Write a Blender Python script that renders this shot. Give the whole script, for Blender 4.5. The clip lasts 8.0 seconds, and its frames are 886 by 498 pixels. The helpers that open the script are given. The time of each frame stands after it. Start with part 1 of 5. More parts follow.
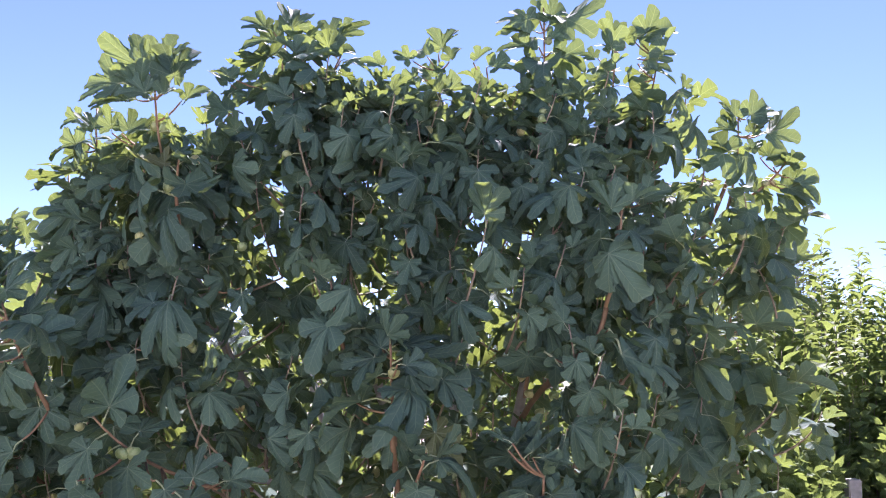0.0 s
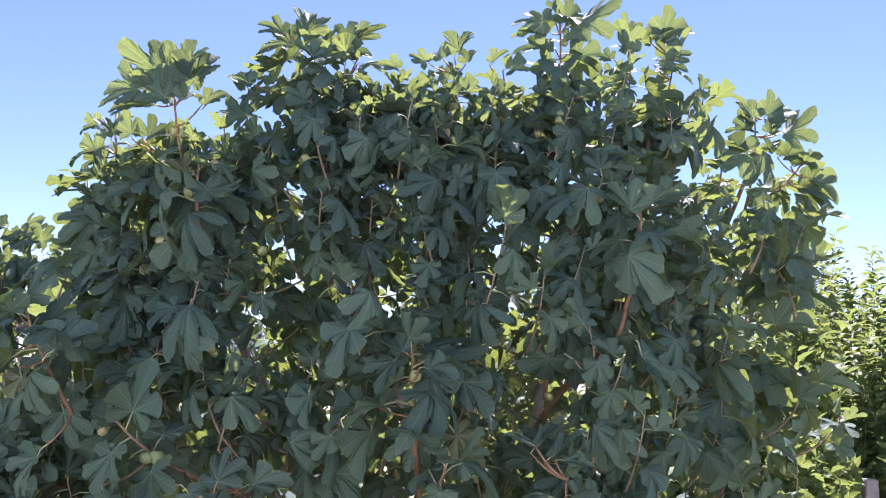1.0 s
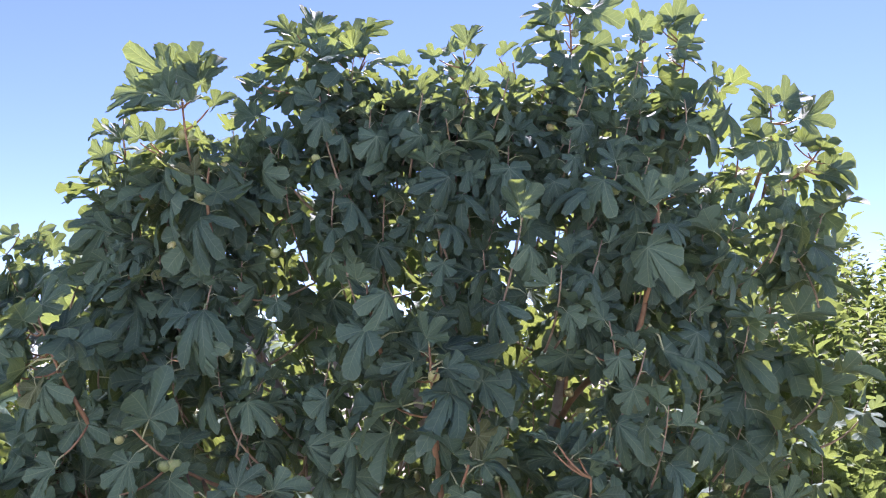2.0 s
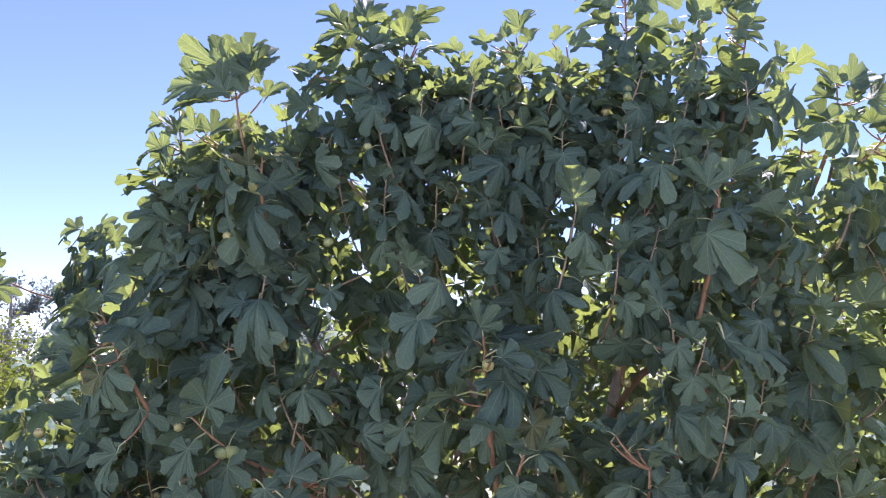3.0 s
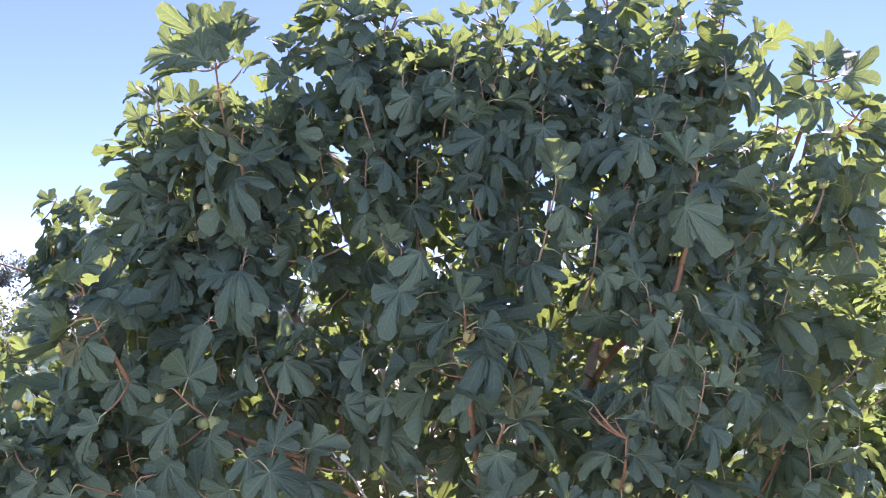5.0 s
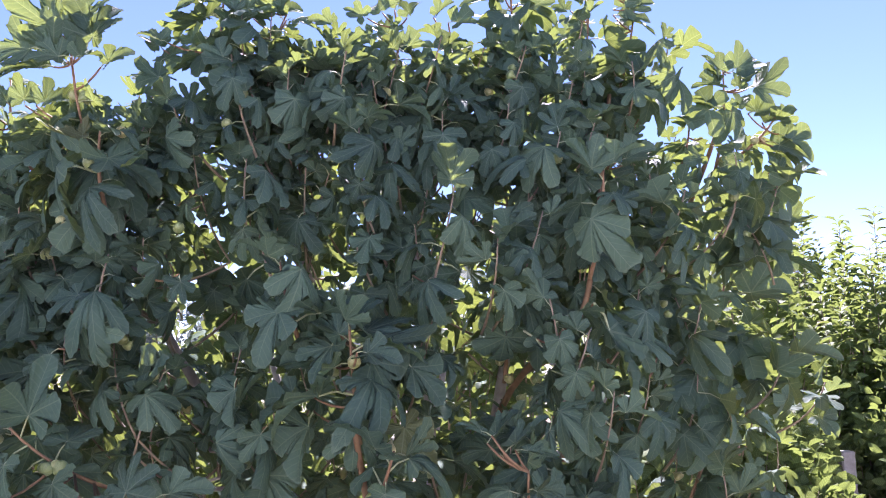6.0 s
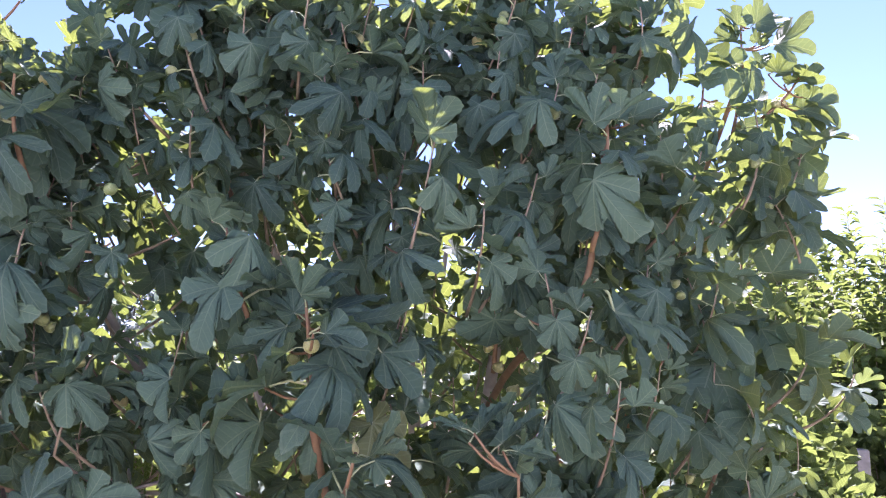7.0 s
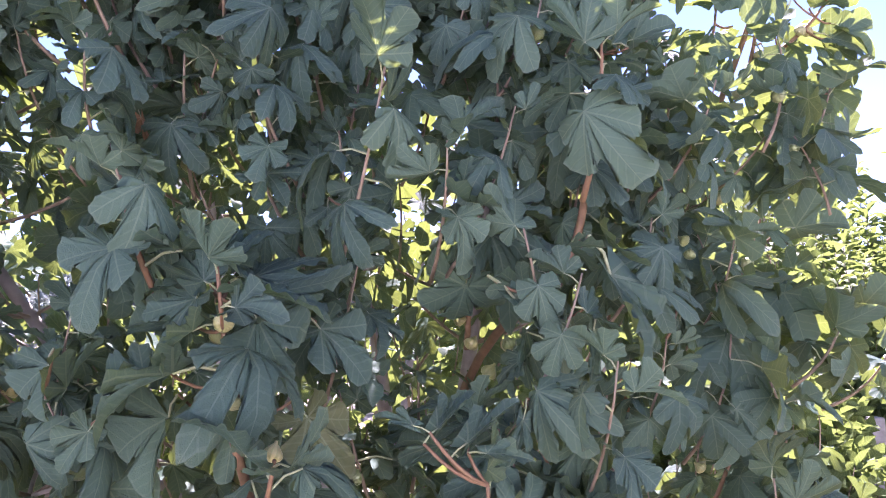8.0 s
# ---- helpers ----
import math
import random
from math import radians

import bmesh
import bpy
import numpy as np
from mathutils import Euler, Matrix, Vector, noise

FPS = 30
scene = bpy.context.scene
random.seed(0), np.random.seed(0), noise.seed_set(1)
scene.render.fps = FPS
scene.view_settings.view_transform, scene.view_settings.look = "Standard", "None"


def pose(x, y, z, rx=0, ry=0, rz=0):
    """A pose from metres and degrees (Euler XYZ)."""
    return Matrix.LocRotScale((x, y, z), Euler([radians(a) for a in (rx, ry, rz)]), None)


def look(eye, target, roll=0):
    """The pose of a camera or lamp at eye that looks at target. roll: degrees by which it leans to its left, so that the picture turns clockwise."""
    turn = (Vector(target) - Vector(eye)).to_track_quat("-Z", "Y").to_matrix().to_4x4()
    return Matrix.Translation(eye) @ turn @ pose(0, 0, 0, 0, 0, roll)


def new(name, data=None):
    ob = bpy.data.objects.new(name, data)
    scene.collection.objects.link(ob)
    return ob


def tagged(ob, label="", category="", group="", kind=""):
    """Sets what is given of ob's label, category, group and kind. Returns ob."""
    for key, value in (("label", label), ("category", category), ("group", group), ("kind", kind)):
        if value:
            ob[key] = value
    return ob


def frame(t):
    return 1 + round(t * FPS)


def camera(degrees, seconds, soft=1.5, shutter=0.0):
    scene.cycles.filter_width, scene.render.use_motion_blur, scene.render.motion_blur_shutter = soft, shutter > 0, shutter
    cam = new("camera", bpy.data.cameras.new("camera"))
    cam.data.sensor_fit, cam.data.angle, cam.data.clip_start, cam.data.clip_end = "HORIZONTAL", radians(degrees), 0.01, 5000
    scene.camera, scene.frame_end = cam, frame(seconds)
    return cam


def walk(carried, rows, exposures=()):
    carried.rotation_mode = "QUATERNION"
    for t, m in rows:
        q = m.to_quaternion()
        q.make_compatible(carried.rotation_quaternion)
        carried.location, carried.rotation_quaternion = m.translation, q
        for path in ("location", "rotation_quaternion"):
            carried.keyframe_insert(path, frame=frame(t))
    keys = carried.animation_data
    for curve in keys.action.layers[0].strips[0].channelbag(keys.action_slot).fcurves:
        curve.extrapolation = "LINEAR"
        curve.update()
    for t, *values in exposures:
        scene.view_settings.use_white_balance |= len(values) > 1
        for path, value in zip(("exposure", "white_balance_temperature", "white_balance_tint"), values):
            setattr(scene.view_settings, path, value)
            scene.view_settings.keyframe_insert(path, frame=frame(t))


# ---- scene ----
cam = camera(57.6, 8.0, soft=1.0)
PATH = [
    (0, (0.083, 0.054, 1.571), (0.013, 2.03, 1.876), 2.0),
    (0.5, (0.077, 0.051, 1.572), (0.006, 2.026, 1.878), 2.0),
    (1, (0.047, 0.051, 1.575), (-0.043, 2.026, 1.882), 1.7),
    (1.5, (0.017, 0.061, 1.58), (-0.087, 2.035, 1.882), 0.5),
    (2.8, (0.056, 0.12, 1.583), (-0.097, 2.093, 1.876), 0.3),
    (3, (0.029, 0.113, 1.579), (-0.218, 2.079, 1.854), 0.4),
    (3.5, (-0.037, 0.09, 1.582), (-0.616, 1.992, 1.798), 0.3),
    (4, (-0.068, 0.059, 1.577), (-0.795, 1.912, 1.771), 0.1),
    (4.5, (-0.027, 0.076, 1.565), (-0.575, 1.99, 1.756), 0.5),
    (5, (0.012, 0.1, 1.568), (-0.174, 2.08, 1.783), 0.4),
    (5.2, (0.016, 0.108, 1.574), (-0.094, 2.091, 1.811), -0.1),
    (6.3, (0.168, 0.426, 1.562), (0.155, 2.406, 1.842), -0.6),
    (6.5, (0.191, 0.479, 1.566), (0.174, 2.46, 1.838), -0.5),
    (7, (0.164, 0.659, 1.537), (0.149, 2.641, 1.808), -0.5),
    (7.5, (0.154, 0.849, 1.583), (0.19, 2.833, 1.828), -1.0),
    (8, (0.25, 1.027, 1.556), (0.23, 3.018, 1.743), -1.2),
]
walk(cam, [(t, look(eye, target, roll)) for t, eye, target, roll in PATH],
     [(0.0, 2.30, 5800, 37), (1.5, 2.27, 5800, 36), (3.0, 2.28, 5800, 39), (3.5, 2.08, 5800, 31), (4.0, 1.90, 5800, 24), (4.5, 2.02, 5800, 29),
      (5.0, 2.42, 5800, 43), (6.5, 2.42, 5800, 39), (7.0, 2.70, 5800, 42), (7.5, 2.88, 5800, 46), (8.0, 2.98, 5800, 50)])

# ---- light ----
SUN_EL, SUN_AZ = 52.0, 10.0          # degrees above the horizon, degrees from +y towards +x
world = bpy.data.worlds.new("sky")
scene.world = world
world.use_nodes = True
wn = world.node_tree
sky = wn.nodes.new("ShaderNodeTexSky")
sky.sky_type = "NISHITA"
sky.sun_disc = False
sky.sun_elevation, sky.sun_rotation = radians(SUN_EL), radians(SUN_AZ)
sky.altitude, sky.air_density, sky.dust_density, sky.ozone_density = 3000.0, 0.95, 0.05, 1.0
wn.links.new(sky.outputs[0], wn.nodes["Background"].inputs[0])
wn.nodes["Background"].inputs[1].default_value = 0.050
sun = new("sun", bpy.data.lights.new("sun", "SUN"))
sun.data.energy, sun.data.angle, sun.data.color = 5.0, radians(0.55), (1.0, 0.95, 0.86)
sun.matrix_world = look((0, 0, 0), (-math.sin(radians(SUN_AZ)) * math.cos(radians(SUN_EL)),
                                    -math.cos(radians(SUN_AZ)) * math.cos(radians(SUN_EL)), -math.sin(radians(SUN_EL))))


# ---- materials ----
class Nodes:
    """A new node material and short ways to fill it."""

    def __init__(self, name):
        self.mat = bpy.data.materials.new(name)
        self.mat.use_nodes = True
        self.tree = self.mat.node_tree
        self.bsdf = self.tree.nodes["Principled BSDF"]
        self.out = self.tree.nodes["Material Output"]

    def add(self, kind, **values):
        node = self.tree.nodes.new(kind)
        for key, value in values.items():
            node.inputs[key.replace("_", " ")].default_value = value
        return node

    def link(self, a, b):
        self.tree.links.new(a, b)

    def put(self, value, socket):
        if isinstance(value, (int, float)):
            socket.default_value = value
        else:
            self.link(value, socket)

    def math(self, op, a, b=0.0):
        node = self.tree.nodes.new("ShaderNodeMath")
        node.operation = op
        self.put(a, node.inputs[0])
        self.put(b, node.inputs[1])
        return node.outputs[0]

    def ramp(self, fac, *stops):
        node = self.tree.nodes.new("ShaderNodeValToRGB")
        els = node.color_ramp.elements
        while len(els) < len(stops):
            els.new(0.5)
        for el, (at, colour) in zip(els, stops):
            el.position, el.color = at, (*colour, 1.0)
        self.link(fac, node.inputs[0])
        return node.outputs[0]

    def mix(self, fac, a, b):
        node = self.tree.nodes.new("ShaderNodeMixRGB")
        self.put(fac, node.inputs[0])
        for value, socket in ((a, node.inputs[1]), (b, node.inputs[2])):
            if isinstance(value, tuple):
                socket.default_value = (*value, 1.0)
            else:
                self.link(value, socket)
        return node.outputs[0]

    def noise(self, scale, detail=3.0, coords="Object"):
        node = self.add("ShaderNodeTexNoise", Scale=scale, Detail=detail)
        self.link(self.tree.nodes.new("ShaderNodeTexCoord").outputs[coords], node.inputs["Vector"])
        return node.outputs["Fac"]

    def chance(self):
        """A random number for each leaf, whether an object of its own or an island of a mass."""
        a = self.tree.nodes.new("ShaderNodeObjectInfo").outputs["Random"]
        b = self.tree.nodes.new("ShaderNodeNewGeometry").outputs["Random Per Island"]
        return self.math("FRACT", self.math("ADD", a, b))

    def bump(self, height, strength, distance):
        node = self.add("ShaderNodeBump", Strength=strength, Distance=distance)
        self.link(height, node.inputs["Height"])
        self.link(node.outputs[0], self.bsdf.inputs["Normal"])
        return node.outputs[0]


def leaf_material(name, dark, mid, light, old, through_colour, veins, gloss=0.5, thin=0.42, vein_colour=(0.20, 0.26, 0.10), margin=False):
    n = Nodes(name)
    r = n.chance()
    colour = n.ramp(r, (0.0, dark), (0.45, mid), (0.9, light), (0.995, light), (0.999, old))
    patch = n.noise(9.0, 4.0)
    colour = n.mix(n.math("MULTIPLY", n.math("SUBTRACT", patch, 0.45), 0.9), colour, light)
    uv_node = n.tree.nodes.new("ShaderNodeUVMap")
    uv_node.uv_map = "UVMap"
    uv = uv_node.outputs[0]
    sep = n.tree.nodes.new("ShaderNodeSeparateXYZ")
    n.link(uv, sep.inputs[0])
    x, y = sep.outputs[0], sep.outputs[1]
    vein = None
    for deg in veins:
        s, c = math.sin(radians(deg)), math.cos(radians(deg))
        off = n.math("ABSOLUTE", n.math("SUBTRACT", n.math("MULTIPLY", x, c), n.math("MULTIPLY", y, s)))
        along = n.math("ADD", n.math("MULTIPLY", x, s), n.math("MULTIPLY", y, c))
        width = n.math("SUBTRACT", 0.015, n.math("MULTIPLY", along, 0.009))
        line = n.math("MULTIPLY", n.math("LESS_THAN", off, width), n.math("GREATER_THAN", along, 0.0))
        vein = line if vein is None else n.math("MAXIMUM", vein, line)
    # side veins slanting off the midrib of each lobe
    fine = None
    for deg in veins:
        s, c = math.sin(radians(deg)), math.cos(radians(deg))
        off = n.math("ABSOLUTE", n.math("SUBTRACT", n.math("MULTIPLY", x, c), n.math("MULTIPLY", y, s)))
        along = n.math("ADD", n.math("MULTIPLY", x, s), n.math("MULTIPLY", y, c))
        fan = n.math("SINE", n.math("MULTIPLY", n.math("SUBTRACT", along, n.math("MULTIPLY", off, 0.75)), 52.0))
        line = n.math("MULTIPLY", n.math("GREATER_THAN", fan, 0.80), n.math("LESS_THAN", off, n.math("MULTIPLY", along, 0.36 if len(veins) > 1 else 9.0)))
        fine = line if fine is None else n.math("MAXIMUM", fine, line)
    fine = n.math("MULTIPLY", fine, 0.14 if len(veins) > 1 else 0.4)
    both = n.math("MAXIMUM", n.math("MULTIPLY", vein, 0.36), fine)
    colour = n.mix(both, colour, vein_colour)
    if margin:
        edge = n.tree.nodes.new("ShaderNodeUVMap")
        edge.uv_map = "margin"
        cut = n.tree.nodes.new("ShaderNodeSeparateXYZ")
        n.link(edge.outputs[0], cut.inputs[0])
        colour = n.mix(n.math("MULTIPLY", n.math("GREATER_THAN", cut.outputs[0], 0.965), 0.2), colour, vein_colour)
    n.link(colour, n.bsdf.inputs["Base Color"])
    n.bsdf.inputs["Roughness"].default_value = gloss
    n.bsdf.inputs["Specular IOR Level"].default_value = 0.13
    relief = n.math("ADD", n.math("MULTIPLY", n.noise(60.0, 3.0), 0.5), n.math("MULTIPLY", both, -0.8))
    normal = n.bump(relief, 0.6, 0.005)
    trans = n.tree.nodes.new("ShaderNodeBsdfTranslucent")
    glow = n.mix(r, through_colour, tuple(0.75 * v for v in through_colour))
    glow = n.mix(n.math("MULTIPLY", n.math("SUBTRACT", n.noise(22.0, 4.0), 0.35), 1.1), glow, tuple(0.55 * v for v in through_colour))
    n.link(n.mix(both, glow, tuple(min(0.9, 1.3 * v + 0.04) for v in through_colour)), trans.inputs[0])
    n.link(normal, trans.inputs["Normal"])
    mixed = n.tree.nodes.new("ShaderNodeMixShader")
    mixed.inputs[0].default_value = thin
    n.link(n.bsdf.outputs[0], mixed.inputs[1])
    n.link(trans.outputs[0], mixed.inputs[2])
    n.link(mixed.outputs[0], n.out.inputs[0])
    return n.mat


def bark_material(name, a, b, scale, rough=0.8):
    n = Nodes(name)
    grain = n.noise(scale, 5.0)
    colour = n.mix(n.math("MULTIPLY", n.noise(scale * 0.15, 2.0), 0.8), n.ramp(grain, (0.3, a), (0.7, b)), a)
    n.link(colour, n.bsdf.inputs["Base Color"])
    n.bsdf.inputs["Roughness"].default_value = rough
    n.bump(grain, 0.6, 0.004)
    return n.mat


FIG_VEINS = (0, 44, -44, 97, -97)
# The blue in these greens paints in the sky's tint on shaded leaves.
M_FIG = leaf_material("fig_leaf", (0.049, 0.094, 0.081), (0.066, 0.123, 0.100), (0.093, 0.158, 0.110), (0.15, 0.15, 0.06),
                      (0.24, 0.295, 0.055), FIG_VEINS, gloss=0.63, thin=0.36, vein_colour=(0.21, 0.255, 0.17), margin=True)
M_APPLE = leaf_material("apple_leaf", (0.08, 0.12, 0.045), (0.11, 0.16, 0.055), (0.145, 0.20, 0.07), (0.30, 0.18, 0.04),
                        (0.22, 0.28, 0.06), (0,), gloss=0.6, thin=0.42)
M_POM = leaf_material("pomegranate_leaf", (0.035, 0.066, 0.016), (0.06, 0.102, 0.02), (0.105, 0.15, 0.028), (0.25, 0.16, 0.03),
                      (0.21, 0.27, 0.03), (0,), gloss=0.5, thin=0.34)
# Lightened, bluish tones put distance haze into the far trees' leaf colour.
M_HAZY = leaf_material("hazy_grey_leaf", (0.085, 0.12, 0.13), (0.12, 0.155, 0.165), (0.165, 0.20, 0.20), (0.12, 0.13, 0.10),
                       (0.17, 0.21, 0.17), (0,), gloss=0.6, thin=0.3)
M_QUINCE = leaf_material("quince_leaf", (0.10, 0.15, 0.06), (0.135, 0.19, 0.075), (0.19, 0.245, 0.11), (0.30, 0.28, 0.08),
                         (0.38, 0.46, 0.10), (0,), gloss=0.42, thin=0.36, vein_colour=(0.33, 0.38, 0.20))
M_OLIVE = leaf_material("olive_leaf", (0.055, 0.08, 0.035), (0.085, 0.115, 0.05), (0.12, 0.15, 0.07), (0.15, 0.14, 0.06),
                        (0.22, 0.26, 0.08), (0,), gloss=0.6, thin=0.32)
M_DRY = leaf_material("dry_leaf", (0.22, 0.12, 0.06), (0.30, 0.17, 0.09), (0.38, 0.24, 0.13), (0.20, 0.10, 0.05),
                      (0.45, 0.25, 0.10), FIG_VEINS, gloss=0.7, thin=0.3, vein_colour=(0.4, 0.28, 0.16))
M_STALK = bark_material("leaf_stalk", (0.24, 0.28, 0.13), (0.34, 0.37, 0.19), 60.0, 0.5)
M_TWIG = bark_material("young_bark", (0.17, 0.13, 0.078), (0.27, 0.205, 0.13), 70.0, 0.6)
M_SHOOT = bark_material("ruddy_shoot_bark", (0.15, 0.088, 0.042), (0.26, 0.155, 0.075), 60.0, 0.65)
M_BARK = bark_material("old_bark", (0.20, 0.175, 0.15), (0.36, 0.33, 0.29), 26.0, 0.85)
M_POST = bark_material("weathered_wood", (0.26, 0.24, 0.22), (0.44, 0.42, 0.40), 30.0, 0.9)
M_RAIL = bark_material("pale_wood", (0.17, 0.14, 0.11), (0.29, 0.25, 0.20), 20.0, 0.85)


def plain(name, colour, rough, metal=0.0):
    n = Nodes(name)
    n.link(n.mix(n.math("MULTIPLY", n.noise(25.0, 4.0), 0.6), colour, tuple(0.6 * v for v in colour)), n.bsdf.inputs["Base Color"])
    n.bsdf.inputs["Roughness"].default_value, n.bsdf.inputs["Metallic"].default_value = rough, metal
    return n.mat


M_STEEL = plain("dull_steel", (0.12, 0.125, 0.13), 0.8, 0.2)
M_POMFRUIT = plain("pomegranate_skin", (0.24, 0.095, 0.055), 0.45)


def fig_skin():
    n = Nodes("fig_skin")
    sep = n.tree.nodes.new("ShaderNodeSeparateXYZ")
    n.link(n.tree.nodes.new("ShaderNodeUVMap").outputs[0], sep.inputs[0])
    stripe = n.math("SINE", n.math("MULTIPLY", sep.outputs[0], 12 * 2 * math.pi))
    base = n.ramp(n.chance(), (0.0, (0.16, 0.21, 0.08)), (0.6, (0.23, 0.26, 0.10)), (1.0, (0.33, 0.30, 0.12)))
    speck = n.math("MULTIPLY", n.math("GREATER_THAN", n.noise(220.0, 2.0), 0.62), 0.35)
    colour = n.mix(n.math("MULTIPLY", n.math("GREATER_THAN", stripe, 0.75), 0.5), base, (0.20, 0.25, 0.09))
    n.link(n.mix(speck, colour, (0.42, 0.44, 0.22)), n.bsdf.inputs["Base Color"])
    n.bsdf.inputs["Roughness"].default_value = 0.42
    n.bsdf.inputs["Subsurface Weight"].default_value = 0.12
    n.bsdf.inputs["Subsurface Radius"].default_value = (0.01, 0.012, 0.004)
    n.bump(stripe, 0.25, 0.002)
    return n.mat


M_FRUIT = fig_skin()


def ground_material():
    n = Nodes("dry_ground")
    coarse, fine = n.noise(1.7, 9.0), n.noise(16.0, 6.0)
    soil = n.ramp(fine, (0.3, (0.15, 0.125, 0.095)), (0.55, (0.26, 0.22, 0.17)), (0.75, (0.36, 0.31, 0.25)))
    grass = n.ramp(fine, (0.3, (0.07, 0.085, 0.03)), (0.7, (0.20, 0.19, 0.08)))
    n.link(n.mix(n.ramp(coarse, (0.50, (0, 0, 0)), (0.72, (0.8, 0.8, 0.8))), soil, grass), n.bsdf.inputs["Base Color"])
    n.bsdf.inputs["Roughness"].default_value = 0.95
    n.bump(fine, 0.9, 0.05)
    return n.mat


M_GROUND = ground_material()


# Plaster kept pale and slightly blue so the added wall throws light back.
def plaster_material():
    n = Nodes("pale_bounce_plaster")
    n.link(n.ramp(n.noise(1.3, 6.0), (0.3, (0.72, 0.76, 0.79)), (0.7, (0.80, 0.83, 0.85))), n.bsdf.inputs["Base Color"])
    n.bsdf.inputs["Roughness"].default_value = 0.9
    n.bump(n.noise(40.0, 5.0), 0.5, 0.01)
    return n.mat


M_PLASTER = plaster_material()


# ---- mesh helpers ----
class Soup:
    """Verts, faces, material numbers and uvs, gathered into one mesh."""

    def __init__(self):
        self.v, self.f, self.m, self.uv, self.count = [], [], [], [], 0

    def add(self, verts, faces, mats, uvs):
        self.v.append(np.asarray(verts, float))
        self.f.append([tuple(i + self.count for i in face) for face in faces])
        self.m.append(list(mats))
        self.uv.append(np.asarray(uvs, float))
        self.count += len(verts)

    def tube(self, points, radii, sides=6, mat=0, cap=True):
        pts = [Vector(p) for p in points]
        verts, uvs, faces = [], [], []
        side = Vector((0.31, 0.83, 0.46))
        for i, p in enumerate(pts):
            way = (pts[min(i + 1, len(pts) - 1)] - pts[max(i - 1, 0)]).normalized()
            side = (side - way * side.dot(way)).normalized()
            other = way.cross(side)
            for k in range(sides):
                a = 2 * math.pi * k / sides
                verts.append(p + radii[i] * (math.cos(a) * side + math.sin(a) * other))
                uvs.append((k / sides, -1.0 - i))
        for i in range(len(pts) - 1):
            for k in range(sides):
                a, b = i * sides + k, i * sides + (k + 1) % sides
                faces.append((a, b, b + sides, a + sides))
        if cap:
            faces.append(tuple(range(sides))[::-1])
            faces.append(tuple(range((len(pts) - 1) * sides, len(pts) * sides)))
        self.add([tuple(v) for v in verts], faces, [mat] * len(faces), uvs)

    def mesh(self, name, materials, smooth=True):
        me = bpy.data.meshes.new(name)
        verts, uvs = np.concatenate(self.v), np.concatenate(self.uv)
        faces = [f for fs in self.f for f in fs]
        me.from_pydata(verts.tolist(), [], faces)
        for m in materials:
            me.materials.append(m)
        me.polygons.foreach_set("material_index", np.array([m for ms in self.m for m in ms], dtype=np.int32))
        me.polygons.foreach_set("use_smooth", np.full(len(faces), smooth))
        layer = me.uv_layers.new(name="UVMap")
        loops = np.empty(len(me.loops), dtype=np.int32)
        me.loops.foreach_get("vertex_index", loops)
        layer.data.foreach_set("uv", uvs[loops][:, :2].ravel())
        if uvs.shape[1] > 2:
            # how far from the midrib to the margin
            me.uv_layers.new(name="margin").data.foreach_set("uv", uvs[loops][:, 2:4].ravel())
        me.update()
        return me


def thing(name, at, label, category, group="", kind=""):
    ob = new(name)
    ob.location = at
    ob.empty_display_size = 0.1
    return tagged(ob, label, category, group, kind)


def under(name, me, parent, m=None, label="", kind=""):
    """A mesh as a part of a thing; m is its pose in the world."""
    ob = new(name, me)
    ob.parent = parent
    up = Matrix.Translation(parent.location)
    ob.matrix_parent_inverse = up.inverted()
    ob.matrix_basis = m if m is not None else Matrix.Identity(4)
    return tagged(ob, label, kind=kind)


def on_twig(name, me, twig, m, label=""):
    """A mesh that grows on a twig, whose own mesh is built in the world's place."""
    ob = new(name, me)
    ob.parent = twig
    ob.matrix_basis = m
    return tagged(ob, label)


def turned(origin, forward, up, size):
    """A pose whose y axis runs along forward and whose z axis is as near to up as it can be."""
    y = Vector(forward).normalized()
    z = Vector(up) - y * Vector(up).dot(y)
    if z.length < 1e-4:
        z = Vector((0.3, 0.2, 1)) - y * Vector((0.3, 0.2, 1)).dot(y)
    z.normalize()
    x = y.cross(z)
    m = Matrix((x, y, z)).transposed().to_4x4()
    return Matrix.Translation(origin) @ m @ Matrix.Scale(size, 4)


def curve_between(a, b, sag, n, rng=None, wob=0.0):
    a, b = Vector(a), Vector(b)
    pts = []
    for i in range(n + 1):
        s = i / n
        p = a.lerp(b, s) + Vector(sag) * (4 * s * (1 - s))
        if rng and 0 < i < n:
            p += Vector((rng.uniform(-wob, wob), rng.uniform(-wob, wob), rng.uniform(-wob, wob)))
        pts.append(p)
    return pts


